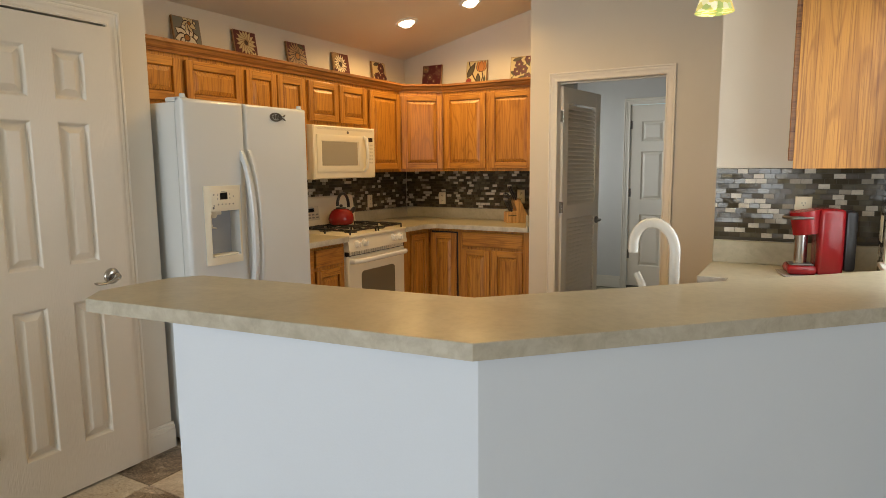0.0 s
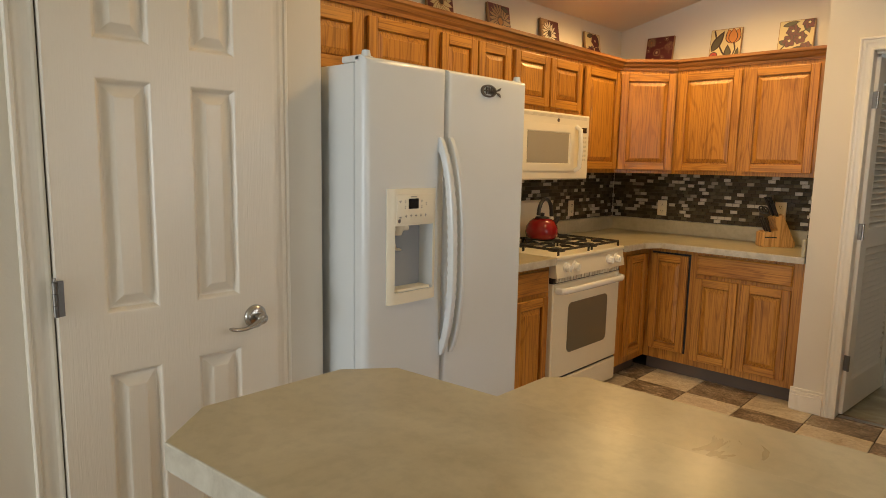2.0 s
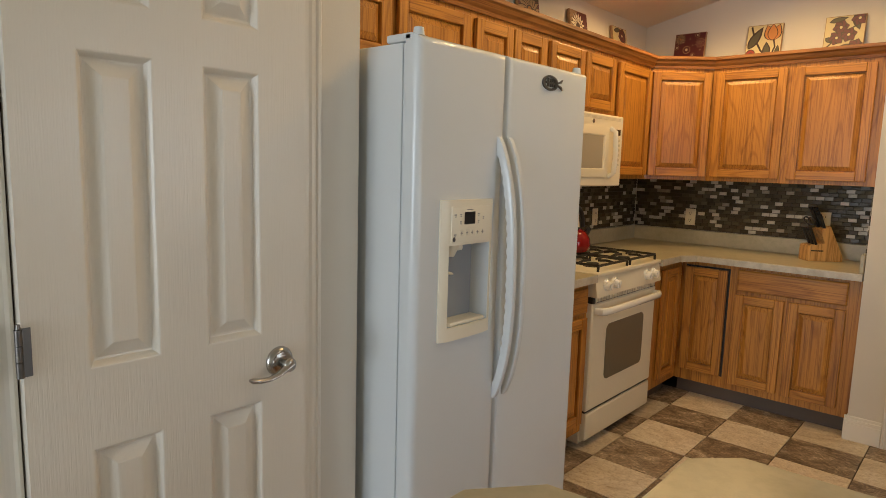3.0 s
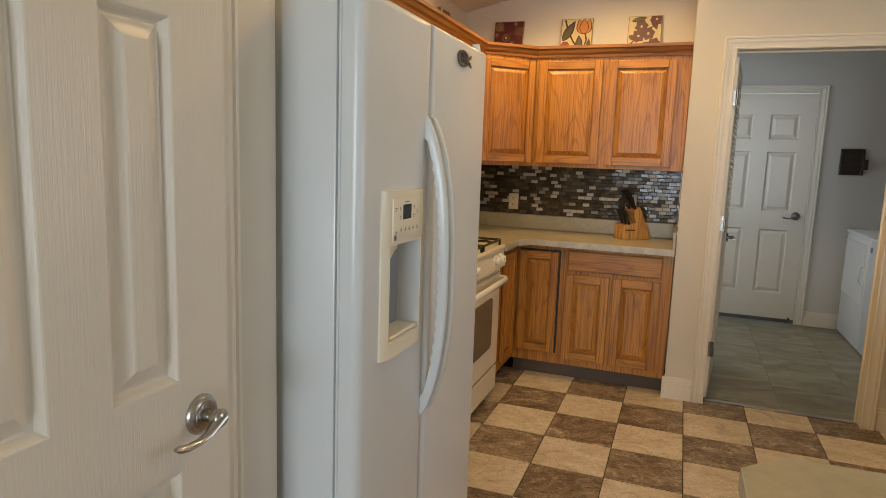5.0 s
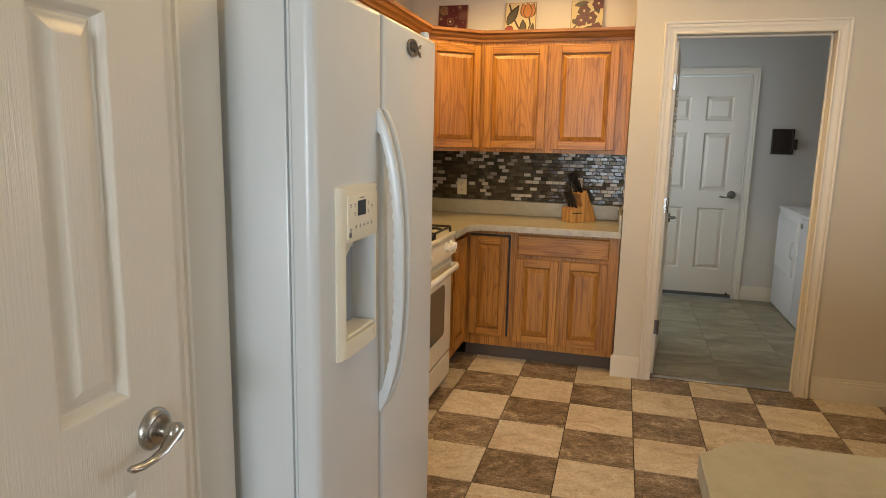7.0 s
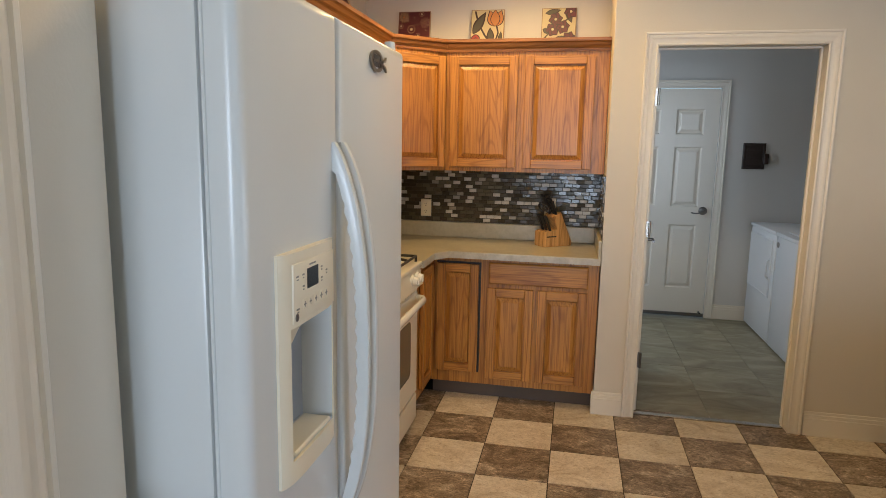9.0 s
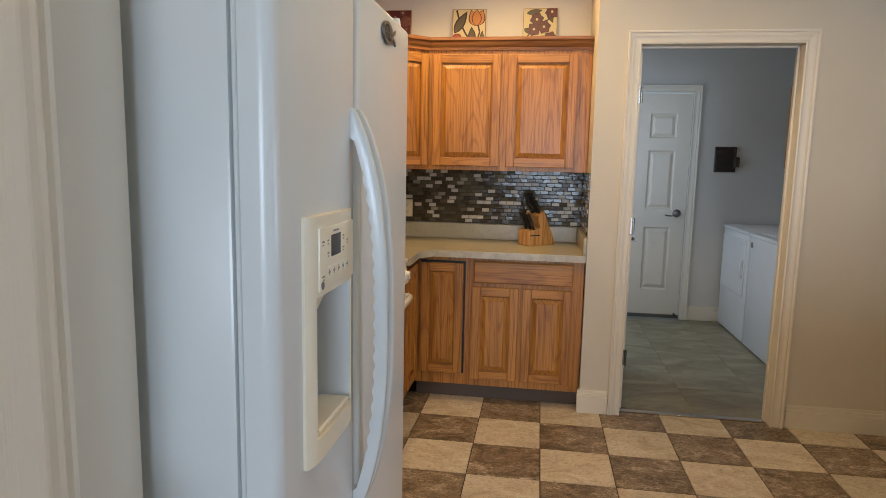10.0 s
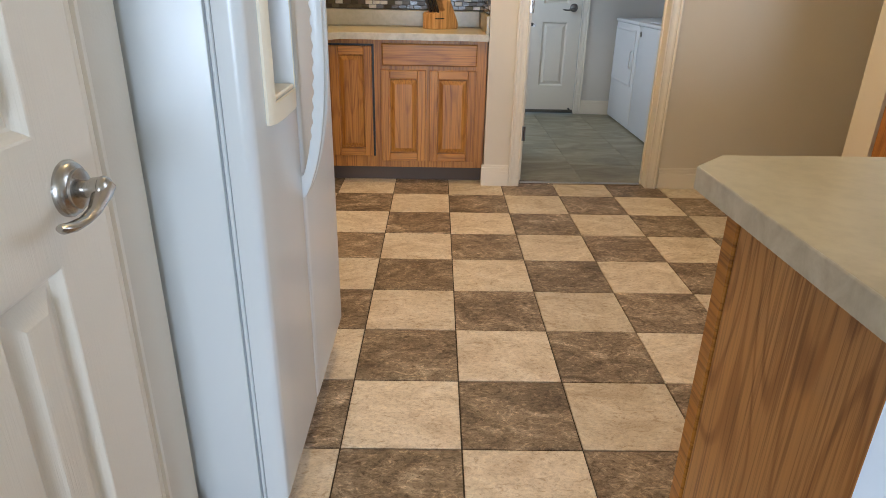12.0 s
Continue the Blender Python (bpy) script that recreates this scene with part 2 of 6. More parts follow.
INKS = {"ink_cream": (0.62, 0.5, 0.27), "ink_white": (0.72, 0.64, 0.48), "ink_red": (0.10, 0.011, 0.013), "ink_scarlet": (0.36, 0.03, 0.022), "ink_orange": (0.55, 0.21, 0.05), "ink_tan": (0.33, 0.19, 0.09),
        "ink_brown": (0.045, 0.018, 0.011), "ink_olive": (0.075, 0.062, 0.035), "ink_slate": (0.17, 0.16, 0.13), "ink_plum": (0.12, 0.02, 0.028), "ink_ochre": (0.34, 0.13, 0.025)}
for ink, tint in INKS.items():
    painted(ink, tint, 0.5, 90, 0.3, 0.12)

# ---- building helpers ----


def box(bm, lo, hi, bevel=0.0, seg=1):
    """A box between two corners, with bevelled edges."""
    m = Matrix.LocRotScale([(a + c) / 2 for a, c in zip(lo, hi)], None, [c - a for a, c in zip(lo, hi)])
    vs = bmesh.ops.create_cube(bm, size=1.0, matrix=m)["verts"]
    if bevel:
        es = list({e for v in vs for e in v.link_edges})
        bmesh.ops.bevel(bm, geom=es, offset=bevel, segments=seg, affect="EDGES", profile=0.5)
    return vs


def prism(bm, outline, z0, z1):
    """A flat outline (x, y), counterclockwise, raised from z0 to z1."""
    lower = [bm.verts.new((x, y, z0)) for x, y in outline]
    upper = [bm.verts.new((x, y, z1)) for x, y in outline]
    n = len(outline)
    bm.faces.new(upper)
    bm.faces.new(lower[::-1])
    for i in range(n):
        bm.faces.new((lower[i], lower[(i + 1) % n], upper[(i + 1) % n], upper[i]))
    return lower + upper


def cyl(bm, a, b, r0, r1=None, seg=20):
    """A cylinder or cone from a to b."""
    a, b = Vector(a), Vector(b)
    d = b - a
    m = Matrix.Translation((a + b) / 2) @ d.to_track_quat("Z", "Y").to_matrix().to_4x4()
    return bmesh.ops.create_cone(bm, cap_ends=True, segments=seg, radius1=r0, radius2=r0 if r1 is None else r1, depth=d.length, matrix=m)["verts"]


def lathe(bm, centre, profile, seg=28):
    """Turns a profile of (radius, height) about the upright through centre."""
    cx, cy, cz = centre
    loops = []
    for r, h in profile:
        loops.append([bm.verts.new((cx + r * math.cos(2 * math.pi * k / seg), cy + r * math.sin(2 * math.pi * k / seg), cz + h)) for k in range(seg)])
    for a, b in zip(loops, loops[1:]):
        for k in range(seg):
            bm.faces.new((a[k], a[(k + 1) % seg], b[(k + 1) % seg], b[k]))
    if profile[0][0] > 1e-4:
        bm.faces.new(loops[0][::-1])
    if profile[-1][0] > 1e-4:
        bm.faces.new(loops[-1])


def sweep(bm, points, rx, ry, up=(0, 0, 1), seg=12, taper=None):
    """A tube of elliptical section along points."""
    pts = [Vector(p) for p in points]
    loops = []
    for i, p in enumerate(pts):
        d = (pts[min(i + 1, len(pts) - 1)] - pts[max(i - 1, 0)]).normalized()
        s = d.cross(Vector(up)).normalized()
        u = s.cross(d).normalized()
        k = taper[i] if taper else 1.0
        loops.append([bm.verts.new(p + s * rx * k * math.cos(2 * math.pi * j / seg) + u * ry * k * math.sin(2 * math.pi * j / seg)) for j in range(seg)])
    for a, b in zip(loops, loops[1:]):
        for j in range(seg):
            bm.faces.new((a[j], a[(j + 1) % seg], b[(j + 1) % seg], b[j]))
    bm.faces.new(loops[0][::-1])
    bm.faces.new(loops[-1])


def rings(bm, x0, x1, z0, z1, steps, base=0.0, close_back=True):
    """Nested rectangles in the x-z plane, each (inset, height towards -y): panels, frames, doors."""
    loops = []
    for inset, h in steps:
        loops.append([bm.verts.new((x, base - h, z)) for x, z in ((x0 + inset, z0 + inset), (x1 - inset, z0 + inset), (x1 - inset, z1 - inset), (x0 + inset, z1 - inset))])
    for a, b in zip(loops, loops[1:]):
        for k in range(4):
            bm.faces.new((a[k], a[(k + 1) % 4], b[(k + 1) % 4], b[k]))
    bm.faces.new(loops[-1])
    if close_back:
        bm.faces.new(loops[0][::-1])


SMOOTH = {"fridge_white", "nickel", "red_enamel", "white_enamel", "red_plastic", "black_iron", "appliance_white", "bisque", "shade_glass", "steel_dark", "bulb_glow", "black_plastic"}


def part(name, bm, material, parent=None, label="", m=None, smooth=None):
    """Links a bmesh as one mesh object under a thing or a part."""
    if m is not None:
        bmesh.ops.transform(bm, matrix=m, verts=bm.verts)
    bmesh.ops.recalc_face_normals(bm, faces=bm.faces)
    me = bpy.data.meshes.new(name)
    bm.to_mesh(me)
    bm.free()
    me.materials.append(MATS[material])
    if smooth if smooth is not None else material in SMOOTH:
        me.shade_smooth()
        me.set_sharp_from_angle(angle=radians(38))
    ob = new(name, me)
    if parent is not None:
        ob.parent = parent
        ob.matrix_parent_inverse = parent.matrix_world.inverted()
    if label:
        tagged(ob, label)
    return ob


def thing(name, at, label, category, group=""):
    """An Empty at the base of a thing."""
    ob = new(name)
    ob.empty_display_size = 0.1
    ob.location = at
    bpy.context.view_layer.update()
    return tagged(ob, label, category, group)


def structure(name, bm, material, label, category):
    return tagged(part(name, bm, material), label, category, kind="structure")


def boxes(*specs, bevel=0.0, seg=1):
    bm = bmesh.new()
    for lo, hi in specs:
        box(bm, lo, hi, bevel, seg)
    return bm


TOP = 9.0


def to_ceiling(bm, over=0.02):
    """Cuts a wall's upper edge along the vaulted ceiling."""
    for v in bm.verts:
        if v.co.z > 8:
            v.co.z = ceil_z(v.co.x) + over
    return bm


# ---- the shell ----
YB = 5.58
structure("floor", boxes(((-5.5, -5.6, -0.12), (3.0, 5.05, -0.006)), ((XW - 0.1, 5.05, -0.12), (-1.68, YB + 0.1, -0.006))), "grout", "checkerboard floor of dark and light slate-look tiles", "floor")
FLOOR = bpy.data.objects["floor"]
XS = -1.735
structure("laundry_floor", boxes(((XS + 0.06, 5.05, -0.12), (1.7, 5.75, -0.004)), ((-2.6, 5.75, -0.12), (1.7, 7.6, -0.004))), "laundry_vinyl", "grey-green vinyl tile floor in the laundry", "floor")
LAUNDRY_FLOOR = bpy.data.objects["laundry_floor"]
structure("threshold", boxes(((-1.503, 5.03, -0.003), (-0.705, 5.07, 0.008)), bevel=0.003), "nickel", "thin metal strip between kitchen and laundry floors", "threshold")


structure("dining_floor", boxes(((-5.4, -5.5, -0.005), (2.9, 0.36, 0.004)), ((-5.4, 0.36, -0.005), (-2.9, 1.15, 0.004)), ((0.62, 0.36, -0.005), (2.9, 2.2, 0.004))), "carpet", "beige carpet of the dining and living area", "floor")


def vaulted_ceiling():
    bm = bmesh.new()
    xs = [-5.6, XW, RIDGE, 3.1]
    for y0, y1 in ((-5.6, 5.72),):
        for a, b in zip(xs, xs[1:]):
            za, zb = ceil_z(a), ceil_z(b)
            vs = [bm.verts.new(p) for p in ((a, y0, za), (b, y0, zb), (b, y1, zb), (a, y1, za), (a, y0, za + 0.1), (b, y0, zb + 0.1), (b, y1, zb + 0.1), (a, y1, za + 0.1))]
            for q in ((0, 1, 2, 3), (7, 6, 5, 4), (0, 4, 5, 1), (1, 5, 6, 2), (2, 6, 7, 3), (3, 7, 4, 0)):
                bm.faces.new([vs[k] for k in q])
    structure("ceiling", bm, "ceiling_paint", "sloping off-white vaulted ceiling", "ceiling")


vaulted_ceiling()
structure("laundry_ceiling", boxes(((XS + 0.06, 5.11, 2.46), (1.7, 5.71, 2.56)), ((-2.6, 5.71, 2.46), (1.7, 7.6, 2.56))), "laundry_paint", "flat pale ceiling of the laundry", "ceiling")
YL = 4.99
structure("wall_west", to_ceiling(boxes(((XW - 0.12, 1.27, 0), (XW, YB + 0.12, TOP)))), "wall_paint", "off-white painted kitchen wall behind the range", "wall")
structure("wall_north", to_ceiling(boxes(((XW, YB, 0), (XS, YB + 0.12, TOP)))), "wall_paint", "off-white painted kitchen wall behind the counter", "wall")
OX0, OX1, OZ = -1.527, -0.68, 2.073
structure("wall_laundry", to_ceiling(boxes(((XS, YL, 0), (OX0, YL + 0.12, TOP)), ((OX1, YL, 0), (2.2, YL + 0.12, TOP)), ((OX0, YL, OZ), (OX1, YL + 0.12, TOP)), ((XS, YL + 0.12, 0), (XS + 0.12, YB + 0.12, TOP)))),
          "wall_paint", "off-white painted wall round the laundry doorway", "wall")
PX, PY0, PY1 = -2.546, 1.15, 2.182
structure("wall_pantry", to_ceiling(boxes(((PX - 0.1, PY0, 0), (PX, 1.34, TOP)), ((PX - 0.1, 1.995, 0), (PX, PY1, TOP)), ((PX - 0.1, 1.34, 2.07), (PX, 1.995, TOP)), ((XW, 2.06, 0), (PX - 0.1, PY1, TOP)))),
          "wall_paint", "off-white painted closet wall with a door", "wall")
structure("wall_dining", to_ceiling(boxes(((-5.5, PY0, 0), (PX - 0.1, PY0 + 0.12, TOP)))), "daylit_wall_paint", "white painted dining wall, tinted with daylight blue", "wall")
RX, RY = 0.52, 3.74
structure("wall_sink_side", to_ceiling(boxes(((-0.2, RY, 0), (RX + 0.12, RY + 0.165, TOP)))), "wall_paint", "cream painted wall end with a tiled backsplash", "wall")
structure("wall_east", to_ceiling(boxes(((RX, 2.2, 0), (RX + 0.12, 2.5, TOP)), ((RX, 3.32, 0), (RX + 0.12, RY, TOP)), ((RX, 2.5, 0), (RX + 0.12, 3.32, 1.0)), ((RX, 2.5, 2.1), (RX + 0.12, 3.32, TOP)))),
          "wall_paint", "off-white painted wall with a window by the sink", "wall")
structure("wall_passage", to_ceiling(boxes(((2.2, RY, 0), (2.3, YL + 0.12, TOP)), ((RX + 0.12, RY, 0), (2.2, RY + 0.165, TOP)))), "wall_paint", "off-white painted passage wall", "wall")
structure("wall_room_east", to_ceiling(boxes(((2.9, -5.5, 0), (3.0, 2.2, TOP)), ((RX + 0.12, 2.2, 0), (3.0, 2.3, TOP)))), "wall_paint", "off-white painted living room wall", "wall")
structure("wall_room_west", to_ceiling(boxes(((-5.5, -5.6, 0), (-5.4, PY0, TOP)))), "wall_paint", "off-white painted dining room wall", "wall")
structure("wall_room_south", to_ceiling(boxes(((-5.4, -5.6, 0), (-2.7, -5.5, TOP)), ((-0.1, -5.6, 0), (3.0, -5.5, TOP)), ((-2.7, -5.6, 2.3), (-0.1, -5.5, TOP)), ((-2.7, -5.6, 0), (-0.1, -5.5, 0.3)))),
          "wall_paint", "off-white painted wall with a wide window opening", "wall")
structure("wall_laundry_far", boxes(((-2.6, 7.45, 0), (-1.55, 7.57, 2.46)), ((-0.665, 7.45, 0), (1.7, 7.57, 2.46)), ((-1.55, 7.45, 2.085), (-0.665, 7.57, 2.46))), "laundry_paint", "pale grey laundry wall with a door", "wall")
structure("wall_laundry_sides", boxes(((-2.6, 5.70, 0), (-2.5, 6.15, 2.46)), ((-2.6, 7.05, 0), (-2.5, 7.45, 2.46)), ((-2.6, 6.15, 0), (-2.5, 7.05, 1.05)), ((-2.6, 6.15, 2.05), (-2.5, 7.05, 2.46)), ((-2.5, 5.70, 0), (XS + 0.12, 5.80, 2.46)), ((1.6, 5.11, 0), (1.7, 7.45, 2.46))),
          "laundry_paint", "pale grey laundry side walls", "wall")
structure("ground", boxes(((-60, -60, -0.4), (60, 60, -0.13))), "exterior_ground", "green lawn outside the house", "ground")


def casing(name, runs, material="trim_paint", label="off-white moulded door casing"):
    """Door trim: each run a box, with a raised outer bead."""
    bm = bmesh.new()
    for lo, hi in runs:
        box(bm, lo, hi, 0.004, 2)
    structure(name, bm, material, label, "trim")


CASING = [(0.0, 0.0), (0.0, 0.010), (0.1, 0.0125), (0.2, 0.0095), (0.32, 0.0095), (0.46, 0.011), (0.58, 0.0145), (0.70, 0.0150), (0.78, 0.0130), (0.84, 0.0180), (0.95, 0.0190), (1.0, 0.0165), (1.0, 0.0)]


def moulded_casing(name, s0, s1, z1, w, place, label="off-white moulded door casing", depth=1.0):
    """A mitred moulding round an opening s0..s1, z1 high; place turns (along, out, up) into the room."""
    bm = bmesh.new()
    loops = []
    for s, sg, z, up in ((s0, -1, 0.0, 0), (s0, -1, z1, 1), (s1, 1, z1, 1), (s1, 1, 0.0, 0)):
        loops.append([bm.verts.new(place(s + sg * o * w, p * depth, z + up * o * w)) for o, p in CASING])
    n = len(CASING)
    for a, b in zip(loops, loops[1:]):
        for k in range(n):
            bm.faces.new((a[k], a[(k + 1) % n], b[(k + 1) % n], b[k]))
    bm.faces.new(loops[0])
    bm.faces.new(loops[-1][::-1])
    structure(name, bm, "trim_paint", label, "trim")


def casing_y(name, x0, x1, z1, y, side, w=0.075):
    """Casing round an opening x0..x1 in a wall whose face is at y; side -1 faces -y."""
    moulded_casing(name, x0, x1, z1, w, lambda s, p, z: (s, y + side * p, z))


LX0, LX1, LZ = -1.508, -0.70, 2.054
casing_y("trim_laundry_door", LX0, LX1, LZ, YL, -1, 0.068)
casing("trim_laundry_jamb", [((OX0, YL - 0.004, 0), (LX0, YL + 0.124, LZ)), ((LX1, YL - 0.004, 0), (OX1, YL + 0.124, LZ)), ((OX0, YL - 0.004, LZ), (OX1, YL + 0.124, OZ)),
                             ((LX1 - 0.012, YL + 0.06, 0), (LX1, YL + 0.075, LZ)), ((LX0, YL + 0.06, LZ - 0.012), (LX1, YL + 0.075, LZ))], label="off-white door jamb with stop")
casing_y("trim_garage_door", -1.535, -0.68, 2.07, 7.45, -1, 0.07)


def casing_x():
    """Casing round the pantry door, on the wall facing +x."""
    x, y0, y1, z1, w = PX, 1.362, 1.98, 2.055, 0.064
    moulded_casing("trim_pantry_door", y0, y1, z1, w, lambda s, p, z: (x + p, s, z))
    casing("trim_pantry_jamb", [((x - 0.1, 1.34, 0), (x + 0.002, 1.362, 2.055)), ((x - 0.1, 1.98, 0), (x + 0.002, 1.995, 2.055)), ((x - 0.1, 1.34, 2.055), (x + 0.002, 1.995, 2.07))], label="off-white door jamb")


casing_x()


def baseboard(name, lo, hi, axis, out):
    """A board 135 mm high with a stepped top. axis: the way it runs; out: the way it faces."""
    bm = bmesh.new()
    for z0, z1, t in ((0, 0.098, 0.015), (0.098, 0.118, 0.011), (0.118, 0.135, 0.006)):
        if axis == "x":
            y = lo[1]
            a, b = (y - t, y) if out < 0 else (y, y + t)
            box(bm, (lo[0], a, z0), (hi[0], b, z1), 0.002)
        else:
            x = lo[0]
            a, b = (x - t, x) if out < 0 else (x, x + t)
            box(bm, (a, lo[1], z0), (b, hi[1], z1), 0.002)
    structure(name, bm, "trim_paint", "off-white stepped baseboard", "baseboard")


baseboard("baseboard_stub", (XS - 0.015, YL), (-1.578, YL), "x", -1)
baseboard("baseboard_stub_side", (XS, YL), (XS, 5.02), "y", -1)
baseboard("baseboard_laundry_wall", (-0.624, YL), (2.2, YL), "x", -1)
baseboard("baseboard_far", (-0.608, 7.45), (0.3, 7.45), "x", -1)
baseboard("baseboard_far_west", (-2.5, 7.45), (-1.607, 7.45), "x", -1)
baseboard("baseboard_pantry_end", (PX, 2.042), (PX, PY1 + 0.012), "y", 1)
baseboard("baseboard_pantry", (PX, PY0 - 0.01), (PX, 1.296), "y", 1)
baseboard("baseboard_wall_end", (-0.2, 3.75), (-0.2, 3.905), "y", -1)

# ---- breakfast bar and peninsula ----
BW = [(-1.585, 1.645), (-1.262, 1.285), (-0.38, 1.375), (0.52, 2.29), (0.52, 2.46), (-0.43, 1.495), (-1.21, 1.41), (-1.43, 1.645)]


def bar_wall():
    bm = bmesh.new()
    prism(bm, BW, 0, 1.0105)
    structure("wall_bar", bm, "daylit_wall_paint", "white painted half wall under the breakfast bar, tinted with daylight blue", "wall")


bar_wall()


def grown(outline, d):
    """An outline moved outwards by d."""
    pts, n = [Vector((*p, 0)) for p in outline], len(outline)
    out = []
    for k in range(n):
        a, p, c = pts[k - 1], pts[k], pts[(k + 1) % n]
        e, f = (p - a).normalized(), (c - p).normalized()
        na, nf = Vector((e.y, -e.x, 0)), Vector((f.y, -f.x, 0))
        bis = (na + nf).normalized()
        q = p + bis * d / max(0.3, bis.dot(na))
        out.append((q.x, q.y))
    return out


def slab(name, outline, z0, z1, label, category):
    """A laminate worktop: the surface and a thin edge band."""
    t = thing(name, (*outline[0], z0), label, category)
    bm = bmesh.new()
    prism(bm, outline, z0, z1)
    part("surface", bm, "laminate", t)
    bm = bmesh.new()
    o = grown(outline, 0.0025)
    n = len(o)
    cols = []
    for (x, y), (u, v) in zip(outline, o):
        mx, my = x + 0.65 * (u - x), y + 0.65 * (v - y)
        cols.append([bm.verts.new(p) for p in ((x, y, z0 - 0.001), (u, v, z0 - 0.001), (u, v, z1 - 0.003), (mx, my, z1 - 0.0006), (x, y, z1 - 0.0004))])
    for k in range(n):
        a, c = cols[k], cols[(k + 1) % n]
        for q in range(5):
            bm.faces.new((a[q], c[q], c[(q + 1) % 5], a[(q + 1) % 5]))
    part("edge_band", bm, "laminate_edge", t, "paler laminate edge band")


slab("bar_top", [(-1.58, 1.24), (-0.383, 1.355), (0.515, 2.27), (0.515, 2.885), (-0.59, 1.77), (-1.595, 1.665), (-1.658, 1.585), (-1.66, 1.33)], 1.012, 1.05, "beige stone-look laminate bar top with clipped corners", "bar top")
# the lower worktop goes round to the sink corner
slab("peninsula_worktop", [(-1.598, 1.56), (-1.50, 1.56), (-1.425, 1.647), (-1.205, 1.415), (-0.435, 1.5), (0.515, 2.465), (0.515, 3.737), (-0.198, 3.737), (-0.198, 3.24), (-0.07, 3.24), (-0.07, 3.0), (-0.80, 2.245), (-1.525, 2.225), (-1.598, 2.15)], 0.876, 0.914,
     "beige laminate worktop beside the sink", "worktop")


def simple_cabinet(name, outline, z0, z1, label, material="oak"):
    t = thing(name, (*outline[0], 0), label, "cabinet")
    bm = bmesh.new()
    prism(bm, outline, z0, z1)
    part("body", bm, material, t)
    return t


def peninsula():
    t = simple_cabinet("peninsula_cabinet", [(-1.548, 1.65), (-1.42, 1.65), (-1.20, 1.42), (-0.44, 1.505), (-0.05, 1.91), (-0.83, 2.10), (-1.55, 2.08)], 0.1, 0.875, "oak peninsula base cabinet with a wide end panel")
    part("end_panel", boxes(((-1.556, 1.652, 0.0), (-1.549, 2.055, 0.875)), bevel=0.002), "oak_veneer", t, "oak veneer end panel")
    part("corner_stile", boxes(((-1.559, 2.057, 0.0), (-1.54, 2.10, 0.875)), bevel=0.003), "oak_horizontal", t, "lighter oak corner strip")
    part("toe_board", boxes(((-1.53, 1.95, 0.0), (-0.9, 2.0, 0.1))), "toe_kick", t, "dark toe board")
    for x0 in (-1.52, -1.17):
        d = bmesh.new()
        rings(d, -x0 - 0.33, -x0, 0.15, 0.70, DOOR_STEPS)
        door = part("door", d, "oak", t, m=pose(0, 2.098, 0, 0, 0, 180))


DOOR_STEPS = [(0, 0), (0, 0.017), (0.005, 0.021), (0.047, 0.021), (0.05, 0.012), (0.056, 0.009), (0.062, 0.009), (0.086, 0.0195), (0.09, 0.0195)]
FLAT_STEPS = [(0, 0), (0, 0.013), (0.007, 0.019), (0.011, 0.019)]
peninsula()


def sink_base():
    t = simple_cabinet("sink_cabinet", [(-0.815, 2.10), (-0.04, 1.92), (0.50, 2.47), (0.50, 3.73), (-0.17, 3.73), (-0.17, 3.27), (-0.045, 3.27), (-0.045, 3.04)], 0.1, 0.874, "oak base cabinets under the sink and worktop")
    part("end_panel", boxes(((-0.192, 3.28, 0), (-0.172, 3.73, 0.874)), bevel=0.002), "oak", t)


sink_base()


def sink():
    """A white double-bowl sink set across the corner, its back to the bar."""
    t = thing("kitchen_sink", (-0.25, 2.35, 0.914), "white enamel drop-in sink with a rounded rim", "sink")
    m = pose(-0.71, 2.245, 0, 0, 0, 45)
    bm = bmesh.new()
    w, h = 0.80, 0.52
    # rim as nested rounded outlines, then the bowl
    def loop(inset, z, r):
        pts = []
        for cx, cy, a0 in ((w - inset - r, -inset - r, 0), (inset + r, -inset - r, 90), (inset + r, -h + inset + r, 180), (w - inset - r, -h + inset + r, 270)):
            for k in range(5):
                a = radians(a0 + 22.5 * k)
                pts.append(bm.verts.new((cx + r * math.cos(a), cy + r * math.sin(a), z)))
        return pts
    steps = [(0.0, 0.915, 0.05), (0.004, 0.926, 0.05), (0.012, 0.930, 0.045), (0.03, 0.930, 0.04), (0.042, 0.924, 0.04), (0.05, 0.905, 0.05), (0.075, 0.895, 0.06)]
    ls = [loop(*s) for s in steps]
    for a, b in zip(ls, ls[1:]):
        for k in range(len(a)):
            bm.faces.new((a[k], a[(k + 1) % len(a)], b[(k + 1) % len(b)], b[k]))
    bm.faces.new(ls[-1])
    part("rim", bm, "white_enamel", t, m=m)
    return m


sink()


